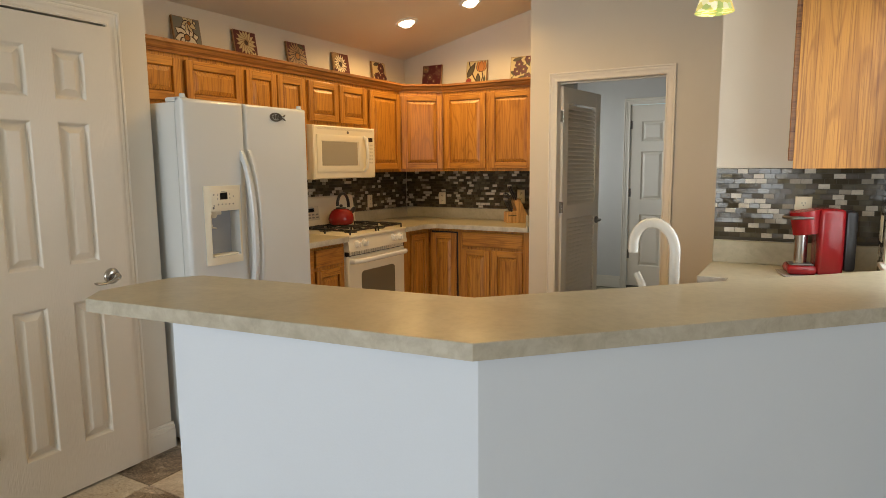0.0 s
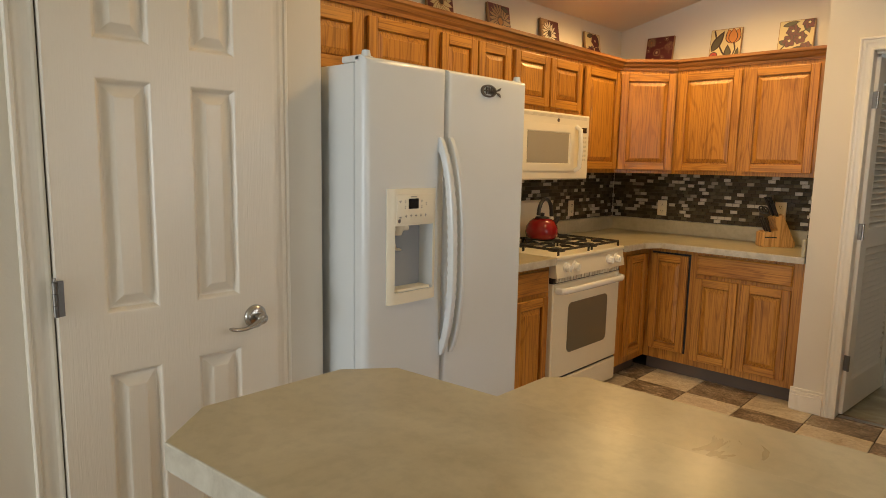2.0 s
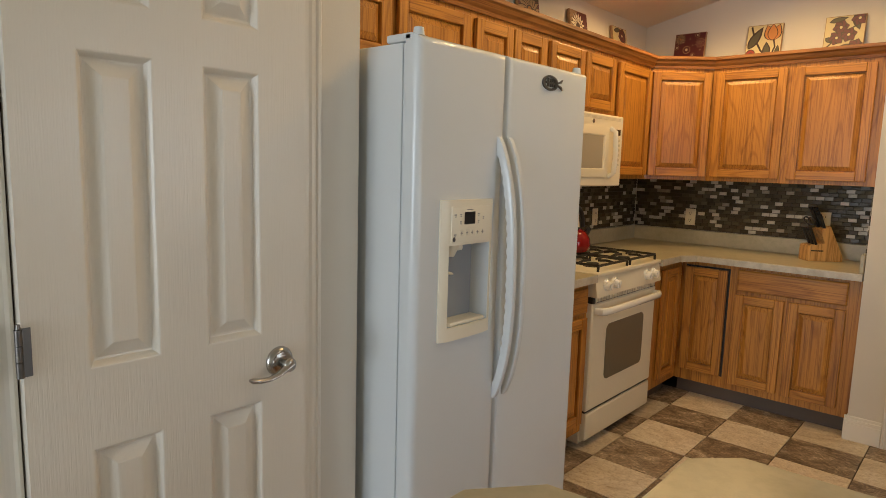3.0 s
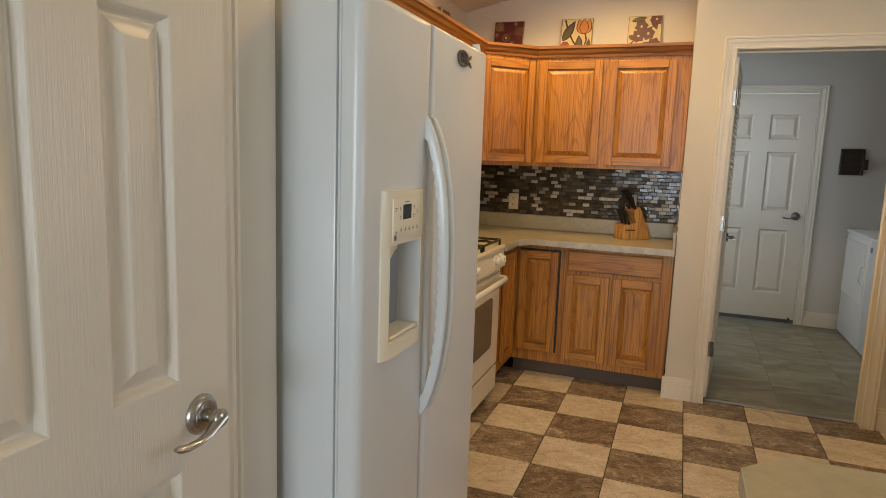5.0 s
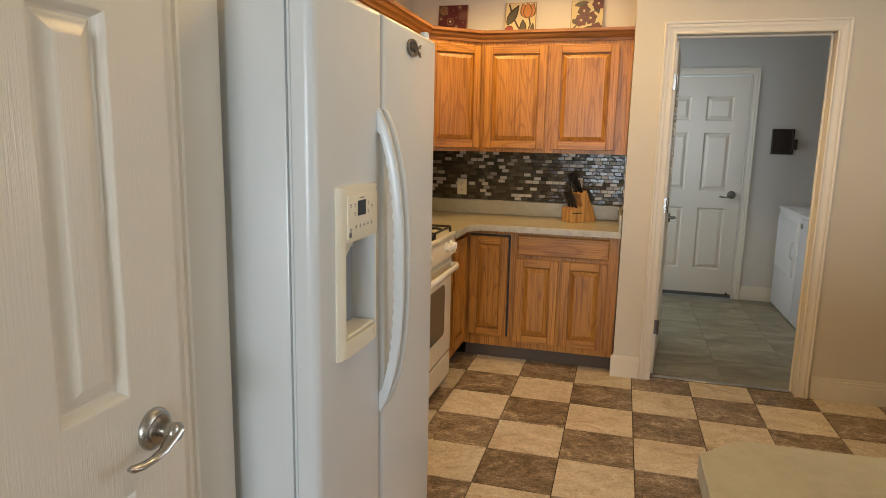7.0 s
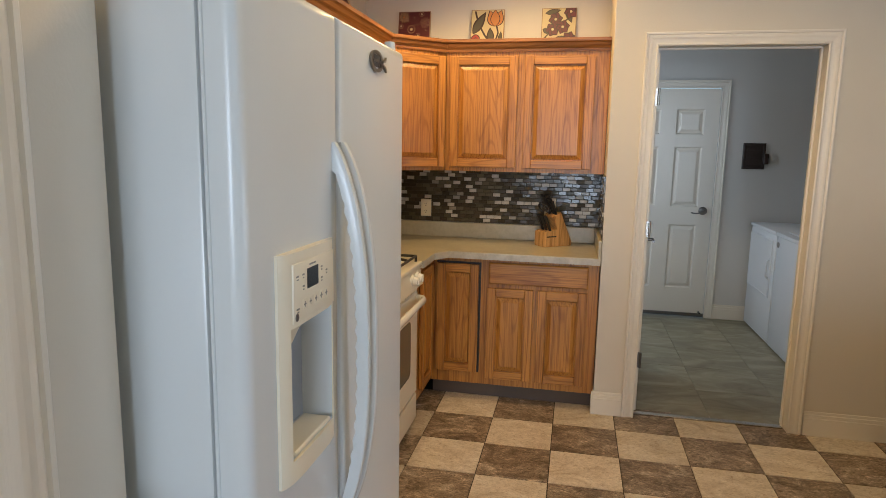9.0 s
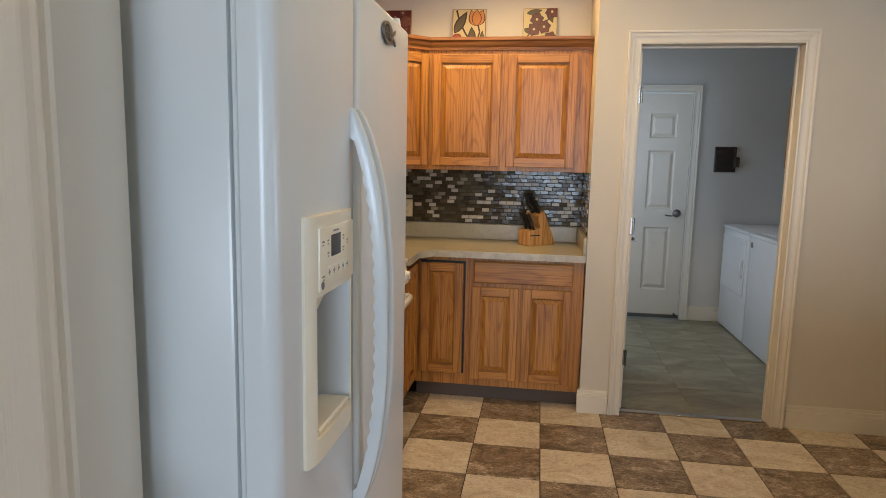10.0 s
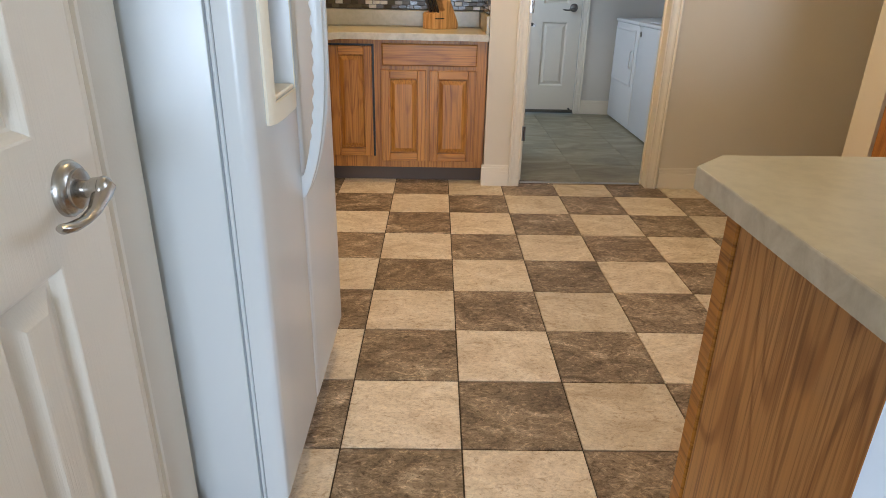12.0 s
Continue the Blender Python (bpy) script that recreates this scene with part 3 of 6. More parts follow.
def faucet():
    bx, by = -0.16, 2.40
    t = thing("faucet", (bx, by, 0.93), "tall white gooseneck kitchen faucet with a side lever", "faucet")
    bm = bmesh.new()
    d = Vector((-0.82, 0.57, 0))
    pts = [Vector((bx, by, 0.925)), Vector((bx, by, 1.0)), Vector((bx, by, 1.10))]
    for k in range(13):
        a = math.pi * k / 12
        pts.append(Vector((bx, by, 1.13)) + d * 0.1 * (1 - math.cos(a)) + Vector((0, 0, 0.09 * math.sin(a))))
    pts.append(pts[-1] - Vector((0, 0, 0.025)))
    sweep(bm, pts, 0.0175, 0.0175, up=(0.57, 0.82, 0), seg=16)
    part("spout", bm, "white_enamel", t)
    bm = bmesh.new()
    lathe(bm, (bx, by, 0.914), [(0.033, 0), (0.033, 0.03), (0.024, 0.045), (0.0, 0.045)])
    part("base", bm, "white_enamel", t)
    bm = bmesh.new()
    sweep(bm, [(bx - 0.085, by - 0.05, 0.915), (bx - 0.085, by - 0.05, 0.97), (bx - 0.095, by - 0.045, 1.02), (bx - 0.115, by - 0.035, 1.055)], 0.0125, 0.0125, up=(0, 1, 0), taper=[1.4, 1.1, 1.0, 0.9])
    part("sprayer", bm, "white_enamel", t, "white side sprayer")


faucet()

# ---- oak cabinets ----


PANEL_STEPS = [(0.044, 0), (0.044, 0.002), (0.0555, 0.002), (0.0575, 0.0075), (0.080, 0.0165), (0.082, 0.0185), (0.086, 0.0185)]


def oak_door(owner, m, x0, x1, z0, z1):
    """A raised-panel door: the panel, with two stiles and two rails round it."""
    bm = bmesh.new()
    rings(bm, x0, x1, z0, z1, PANEL_STEPS, -0.004)
    d = part("door", bm, "oak_panel", owner, m=m)
    w = 0.05
    for a, b in ((x0, x0 + w), (x1 - w, x1)):
        bm = bmesh.new()
        box(bm, (a, -0.025, z0), (b, -0.004, z1), 0.0035, 2)
        part("stile", bm, "oak", d, m=m)
    for a, b in ((z0, z0 + w), (z1 - w, z1)):
        bm = bmesh.new()
        box(bm, (x0 + w + 0.0004, -0.0245, a), (x1 - w - 0.0004, -0.004, b), 0.0035, 2)
        part("rail", bm, "oak_horizontal", d, m=m)


def cabinet(name, m, w, z0, z1, depth, doors=(), drawers=(), label="", category="cabinet", group="", toe=False, mat_body="oak"):
    """A cabinet whose face frame lies in the plane y = 0 of the pose m, looking along -y."""
    t = thing(name, m @ Vector((w / 2, depth / 2, z0)), label, category, group)
    part("body", boxes(((0, 0, z0 + (0.1 if toe else 0)), (w, depth, z1)), bevel=0.001), mat_body, t, m=m)
    if toe:
        part("toe_board", boxes(((0, 0.07, 0.0), (w, 0.085, z0 + 0.1))), "toe_kick", t, "dark recessed toe board", m=m)
    for x0, x1, a, b in doors:
        oak_door(t, m, x0, x1, a, b)
    for x0, x1, a, b in drawers:
        bm = bmesh.new()
        rings(bm, x0, x1, a, b, FLAT_STEPS, -0.004)
        part("drawer_front", bm, "oak_horizontal", t, m=m)
    return t


def on_west(x, y):
    return pose(x, y, 0, 0, 0, 90)


UF = -3.0
G = "oak wall cabinets"
cabinet("wall_cabinet", on_west(UF, 2.20), 0.983, 1.774, 2.074, 0.305, [(0.03, 0.505, 1.804, 2.049), (0.545, 0.965, 1.804, 2.049)], label="golden oak wall cabinet above the refrigerator", group=G)
cabinet("wall_cabinet", on_west(UF, 3.185), 0.588, 1.369, 2.074, 0.305, [(0.02, 0.288, 1.394, 2.049), (0.30, 0.572, 1.394, 2.049)], label="golden oak wall cabinet beside the refrigerator", group=G)
cabinet("wall_cabinet", on_west(UF, 3.775), 0.738, 1.734, 2.074, 0.305, [(0.02, 0.358, 1.759, 2.049), (0.378, 0.718, 1.759, 2.049)], label="short golden oak wall cabinet above the microwave", group=G)
cabinet("wall_cabinet", on_west(UF, 4.515), 0.498, 1.369, 2.074, 0.305, [(0.03, 0.468, 1.394, 2.049)], label="golden oak wall cabinet with one raised-panel door", group=G)


def corner_wall_cabinet():
    t = thing("corner_wall_cabinet", (-3.1, 5.4, 1.369), "golden oak diagonal corner wall cabinet with one door", "cabinet", G)
    bm = bmesh.new()
    prism(bm, [(-3.305, 5.015), (-3.0, 5.015), (-2.70, 5.272), (-2.70, 5.575), (-3.305, 5.575)], 1.369, 2.074)
    part("body", bm, "oak", t)
    oak_door(t, pose(-3.0, 5.015, 0, 0, 0, math.degrees(math.atan2(0.257, 0.30))), 0.012, 0.383, 1.394, 2.049)


corner_wall_cabinet()
cabinet("wall_cabinet", pose(-2.698, 5.272, 0), 0.96, 1.369, 2.074, 0.305, [(0.03, 0.436, 1.394, 2.049), (0.478, 0.88, 1.394, 2.049)], label="golden oak wall cabinet with two raised-panel doors", group=G)


def crown():
    """Stepped crown moulding along the tops of the wall cabinets."""
    bm = bmesh.new()
    path = [(-2.99, 2.20), (-2.99, 5.02), (-2.694, 5.262), (-1.738, 5.262)]
    normals = [(1, 0), (0.86, -0.42), (0.36, -0.9), (0, -1)]
    prof = [(-0.01, 2.074), (0.004, 2.074), (0.008, 2.089), (0.022, 2.102), (0.03, 2.119), (0.042, 2.126), (0.042, 2.144), (-0.05, 2.144)]
    loops = [[bm.verts.new((px + nx * o, py + ny * o, z)) for o, z in prof] for (px, py), (nx, ny) in zip(path, normals)]
    for a, b in zip(loops, loops[1:]):
        for k in range(len(prof)):
            bm.faces.new((a[k], a[(k + 1) % len(prof)], b[(k + 1) % len(prof)], b[k]))
    bm.faces.new(loops[0])
    bm.faces.new(loops[-1][::-1])
    structure("trim_crown", bm, "oak_dark", "dark oak crown moulding on the wall cabinets", "trim")
    bm = bmesh.new()
    prism(bm, [(-3.305, 2.2), (-3.15, 2.2), (-3.15, 5.13), (-2.77, 5.43), (-1.738, 5.43), (-1.738, 5.575), (-3.305, 5.575)], 2.076, 2.162)
    structure("trim_cabinet_tops", bm, "oak_dark", "flat oak tops of the wall cabinets", "trim")


crown()
BF = -2.712
GB = "oak base cabinets"
cabinet("base_cabinet", on_west(BF, 3.13), 0.685, 0.0, 0.875, 0.59, [(0.36, 0.655, 0.155, 0.70), (0.04, 0.335, 0.155, 0.70)], [(0.36, 0.655, 0.725, 0.85), (0.04, 0.335, 0.725, 0.85)], "golden oak base cabinet between refrigerator and range", group=GB, toe=True)
cabinet("base_cabinet", on_west(BF, 4.605), 0.425, 0.0, 0.875, 0.59, [(0.10, 0.36, 0.155, 0.835)], label="narrow golden oak base cabinet beside the range", group=GB, toe=True)
cabinet("base_cabinet", pose(BF, 5.03, 0), 0.972, 0.0, 0.875, 0.54, [(0.035, 0.285, 0.175, 0.835), (0.338, 0.607, 0.145, 0.70), (0.631, 0.912, 0.145, 0.70)], [(0.345, 0.912, 0.725, 0.852)], "golden oak base cabinet with drawer and raised-panel doors", group=GB, toe=True)
CORNER_BASE = bpy.data.objects["base_cabinet.002"]
# thin black strips stand in for the shade in the door's open gap
part("door_gap", boxes(((0.284, -0.0035, 0.17), (0.297, 0.0, 0.846)), ((0.03, -0.0035, 0.834), (0.284, 0.0, 0.846))), "black_plastic", CORNER_BASE, "black strips for the shade in the gap round the door standing ajar", m=pose(BF, 5.03, 0))
slab("range_side_worktop", [(-3.30, 3.12), (-2.665, 3.12), (-2.665, 3.815), (-3.30, 3.815)], 0.876, 0.914, "beige laminate worktop between refrigerator and range", "worktop")
slab("corner_worktop", [(-3.30, 4.60), (-2.665, 4.60), (-2.665, 4.87), (-2.60, 4.965), (-1.742, 4.965), (-1.742, 5.575), (-3.30, 5.575)], 0.876, 0.914, "beige laminate corner worktop", "worktop")


def lip(name, lo, hi):
    ob = part(name, boxes((lo, hi), bevel=0.003), "laminate")
    tagged(ob, "low grey-beige laminate backsplash strip", "backsplash", kind="structure")


lip("backsplash_strip_north", (-3.29, 5.555, 0.9145), (-1.76, 5.577, 1.015))
lip("backsplash_strip_west", (-3.307, 4.60, 0.9145), (-3.287, 5.577, 1.015))
lip("backsplash_strip_side", (-1.758, 4.97, 0.9145), (-1.738, 5.577, 1.015))
lip("backsplash_strip_sink", (-0.197, 3.718, 0.9145), (0.517, 3.738, 1.03))

# ---- refrigerator ----


def refrigerator():
    t = thing("refrigerator", (-2.8, 2.65, 0), "white side-by-side refrigerator with a water dispenser", "refrigerator")
    y0, y1, seam = 2.215, 3.072, 2.596
    part("body", boxes(((-3.27, y0 + 0.004, 0.03), (-2.421, y1 - 0.004, 1.735)), bevel=0.006, seg=2), "fridge_white", t)
    part("gasket", boxes(((-2.4212, y0 + 0.012, 0.09), (-2.4055, y1 - 0.012, 1.73))), "gasket_grey", t, "grey door gasket")
    part("door_liner", boxes(((-2.4175, y0 + 0.004, 0.092), (-2.4095, y1 - 0.004, 1.733)), bevel=0.002), "fridge_white", t, "white liner strip between cabinet and doors")
    part("kick_grille", boxes(((-2.48, y0 + 0.02, 0.012), (-2.42, y1 - 0.02, 0.085)), bevel=0.004), "gasket_grey", t)
    dt, dx0, dx1 = 1.752, -2.4065, -2.358

    def door(a, b, hole=None):
        bm = bmesh.new()
        if hole is None:
            box(bm, (dx0, a, 0.095), (dx1, b, dt), 0.0)
        else:
            ha, hb, za, zb = hole
            ys, zs = [a, ha, hb, b], [0.095, za, zb, dt]
            g = {}
            for i, y in enumerate(ys):
                for j, z in enumerate(zs):
                    for k, x in enumerate((dx0, dx1)):
                        g[i, j, k] = bm.verts.new((x, y, z))
            for i in range(3):
                for j in range(3):
                    if (i, j) != (1, 1):
                        bm.faces.new((g[i, j, 1], g[i + 1, j, 1], g[i + 1, j + 1, 1], g[i, j + 1, 1]))
                    bm.faces.new((g[i, j, 0], g[i, j + 1, 0], g[i + 1, j + 1, 0], g[i + 1, j, 0]))
            for i in range(3):
                bm.faces.new((g[i, 0, 0], g[i + 1, 0, 0], g[i + 1, 0, 1], g[i, 0, 1]))
                bm.faces.new((g[i, 3, 0], g[i, 3, 1], g[i + 1, 3, 1], g[i + 1, 3, 0]))
                bm.faces.new((g[0, i, 0], g[0, i, 1], g[0, i + 1, 1], g[0, i + 1, 0]))
                bm.faces.new((g[3, i, 0], g[3, i + 1, 0], g[3, i + 1, 1], g[3, i, 1]))
            # the sides of the hole
            for p, q in (((1, 1), (2, 1)), ((2, 1), (2, 2)), ((2, 2), (1, 2)), ((1, 2), (1, 1))):
                u = [bm.verts.new((-2.404, g[*c, 1].co.y, g[*c, 1].co.z)) for c in (p, q)]
                bm.faces.new((g[*p, 1], g[*q, 1], u[1], u[0]))
        bmesh.ops.recalc_face_normals(bm, faces=bm.faces)
        es = [e for e in bm.edges if all(abs(v.co.x - dx1) < 1e-5 for v in e.verts) and (all(abs(v.co.y - e.verts[0].co.y) < 1e-5 and (v.co.y in (a, b) or min(abs(v.co.y - a), abs(v.co.y - b)) < 1e-4) for v in e.verts)
              or all(min(abs(v.co.z - dt), abs(v.co.z - 0.095)) < 1e-4 for v in e.verts))]
        bmesh.ops.bevel(bm, geom=es, offset=0.024, segments=6, affect="EDGES", profile=0.5)
        return bm

    left = part("freezer_door", door(y0, seam - 0.003, (2.330, 2.523, 0.972, 1.205)), "fridge_white", t)
    right = part("refrigerator_door", door(seam + 0.003, y1), "fridge_white", t)
    # handles: flat bows with pointed ends and a scalloped inner edge
    for ya, yb, owner in ((2.563, 2.587, left), (2.614, 2.64, right)):
        bm = bmesh.new()
        z0, z1, n = 0.703, 1.512, 132
        cols = []
        for k in range(n + 1):
            u = k / n
            e = abs(2 * u - 1)
            out = 0.004 + 0.066 * (1 - e ** 2.6) ** 0.8
            grip = 0.025 + (0.0022 * math.cos(2 * math.pi * 24 * u) if 0.17 < u < 0.86 else 0.0)
            inner = max(0.0, out - grip) if e < 0.86 else 0.0
            z = z0 + (z1 - z0) * u
            skew = 0.022 * (0.5 - u)
            cols.append([bm.verts.new((dx1 + p, y + skew, z)) for p, y in ((inner, ya), (inner, yb), (out - 0.008, yb), (out - 0.002, yb - 0.004), (out, (ya + yb) / 2), (out - 0.002, ya + 0.004), (out - 0.008, ya))])
        for a, b in zip(cols, cols[1:]):
            for k in range(7):
                bm.faces.new((a[k], a[(k + 1) % 7], b[(k + 1) % 7], b[k]))
        bm.faces.new(cols[0][::-1])
        bm.faces.new(cols[-1])
        part("handle", bm, "fridge_white", owner, "bowed white handle with a scalloped grip")
    # dispenser
    fx = dx1
    m = pose(fx, 2.308, 0, 0, 0, 90) @ Matrix.Diagonal((0.895, 1, 1, 1))
    bm = bmesh.new()
    w, z0, z1 = 0.256, 0.934, 1.331
    xs, zs = [0, 0.03, 0.236, w], [z0, 0.973, 1.205, z1]
    f = lambda x: 0.005 + 0.0115 * (1 - (2 * x / w - 1) ** 6)
    for i in range(3):
        for j in range(3):
            if (i, j) == (1, 1):
                continue
            n = 6
            for k in range(n):
                a, b = xs[i] + (xs[i + 1] - xs[i]) * k / n, xs[i] + (xs[i + 1] - xs[i]) * (k + 1) / n
                bm.faces.new([bm.verts.new((x, -f(x), z)) for x, z in ((a, zs[j]), (b, zs[j]), (b, zs[j + 1]), (a, zs[j + 1]))])
    bmesh.ops.remove_doubles(bm, verts=bm.verts, dist=1e-5)
    r = bmesh.ops.extrude_edge_only(bm, edges=[e for e in bm.edges if e.is_boundary])
    for v in r["geom"]:
        if isinstance(v, bmesh.types.BMVert):
            v.co.y = 0.0
    frame_ob = part("dispenser_frame", bm, "bisque", left, "cream dispenser frame", m=m)
    bm = bmesh.new()
    # the hollow: back, sides, floor, ceiling
    a, b, c, d, dep = 0.03, 0.236, 0.973, 1.205, 0.05
    back = [(a + 0.012, dep, c + 0.01), (b - 0.012, dep, c + 0.01), (b - 0.012, dep, d - 0.01), (a + 0.012, dep, d - 0.01)]
    front = [(a, -0.01, c), (b, -0.01, c), (b, -0.01, d), (a, -0.01, d)]
    vb, vf = [bm.verts.new(p) for p in back], [bm.verts.new(p) for p in front]
    bm.faces.new(vb)
    for k in range(4):
        bm.faces.new((vf[k], vf[(k + 1) % 4], vb[(k + 1) % 4], vb[k]))
    part("dispenser_recess", bm, "fridge_white", left, "pale grey dispenser recess", m=m)
    part("drip_tray", boxes(((0.045, -0.012, 0.974), (0.222, 0.045, 0.984)), bevel=0.003), "bisque", left, m=m)
    bm = bmesh.new()
    cyl(bm, (0.075, 0.018, 1.17), (0.075, 0.018, 1.204), 0.014, 0.03, 16)
    box(bm, (0.04, 0.005, 1.185), (0.125, 0.045, 1.203), 0.006, 2)
    part("nozzle", bm, "bisque", left, m=m)
    bm = bmesh.new()
    sweep(bm, [(0.07, 0.042, 1.175), (0.07, 0.04, 1.14), (0.075, 0.037, 1.12), (0.1, 0.036, 1.116)], 0.005, 0.016, up=(0, 1, 0))
    part("paddle", bm, "bisque", left, m=m)
    bm = bmesh.new()
    box(bm, (0.036, -0.0178, 1.212), (0.23, -0.006, 1.312), 0.0015, 2)
    panel = part("control_panel", bm, "bisque", left, m=m)
    part("display", boxes(((0.095, -0.0186, 1.262), (0.148, -0.0172, 1.297)), bevel=0.001), "display_dark", panel, "dark display", m=m)
    for x in (0.082, 0.108, 0.134, 0.160, 0.186):
        bm = bmesh.new()
        box(bm, (x - 0.008, -0.0186, 1.229), (x + 0.008, -0.0172, 1.247), 0.0004)
        part("button", bm, "bisque", panel, m=m)
        part("printed_mark", boxes(((x - 0.005, -0.0191, 1.237), (x + 0.005, -0.0184, 1.2395)), ((x - 0.001, -0.0191, 1.233), (x + 0.001, -0.0184, 1.2435))), "print_grey", panel, m=m)
    for x, z, s in ((0.052, 1.290, 0.012), (0.052, 1.235, 0.012), (0.078, 1.29, 0.008), (0.078, 1.27, 0.008), (0.165, 1.29, 0.008), (0.165, 1.27, 0.008), (0.19, 1.28, 0.008), (0.1215, 1.303, 0.03)):
        bm = bmesh.new()
        box(bm, (x - s / 2, -0.0184, z - 0.0014), (x + s / 2, -0.0174, z + 0.0014))
        if s < 0.02:
            box(bm, (x - s / 3, -0.0184, z - 0.0064), (x + s / 3, -0.0174, z - 0.0042))
        part("printed_mark", bm, "print_grey", panel, m=m)
    bm = bmesh.new()
    cyl(bm, (0.047, -0.0172, 1.222), (0.047, -0.0192, 1.222), 0.0065, seg=16)
    part("badge", bm, "steel_dark", left, "small round badge", m=m)
    for y in (2.245, 3.04):
        bm = bmesh.new()
        box(bm, (-2.48, y - 0.03, 1.735), (-2.385, y + 0.03, 1.757), 0.006, 2)
        cyl(bm, (-2.39, y, 1.752), (-2.39, y, 1.772), 0.016, 0.013)
        part("hinge_cover", bm, "fridge_white", t)
    return t


refrigerator()


def fish_magnet():
    """A small fish-shaped bottle opener stuck to the refrigerator door."""
    m = pose(-2.357, 2.775, 1.695, 0, 0, 90)
    bm = bmesh.new()
    def outline(s):
        pts = []
        for k in range(28):
            a = 2 * math.pi * k / 28
            pts.append((0.045 + 0.045 * math.cos(a) * s, 0.024 * math.sin(a) * s))
        return pts
    o, i = outline(1.0), outline(0.72)
    for k in range(28):
        q = [o[k], o[(k + 1) % 28], i[(k + 1) % 28], i[k]]
        for d in (0.0, 0.005):
            bm.faces.new([bm.verts.new((x, -d, z)) for x, z in q])
    bmesh.ops.remove_doubles(bm, verts=bm.verts, dist=1e-5)
    bmesh.ops.bridge_loops(bm, edges=[e for e in bm.edges if e.is_boundary and all((v.co.x - 0.045) ** 2 / 0.045 ** 2 + v.co.z ** 2 / 0.024 ** 2 > 0.9 for v in e.verts)])
    for z in (0.018, -0.018):
        vs = [bm.verts.new((x, -y, zz)) for y in (0.0, 0.005) for x, zz in ((0.082, 0.0), (0.118, z), (0.112, z * 0.3))]
        bm.faces.new(vs[:3]); bm.faces.new(vs[3:])
        for k in range(3):
            bm.faces.new((vs[k], vs[(k + 1) % 3], vs[3 + (k + 1) % 3], vs[3 + k]))
    for x in (0.03, 0.045, 0.058, 0.07):
        box(bm, (x, -0.005, -0.012), (x + 0.005, 0, 0.014))
    box(bm, (0.02, -0.005, -0.002), (0.085, 0, 0.003))
    ob = part("fish_magnet", bm, "steel_dark", m=m)
    tagged(ob, "dark metal fish-shaped magnet on the refrigerator door", "magnet")


fish_magnet()

# ---- range, microwave ----


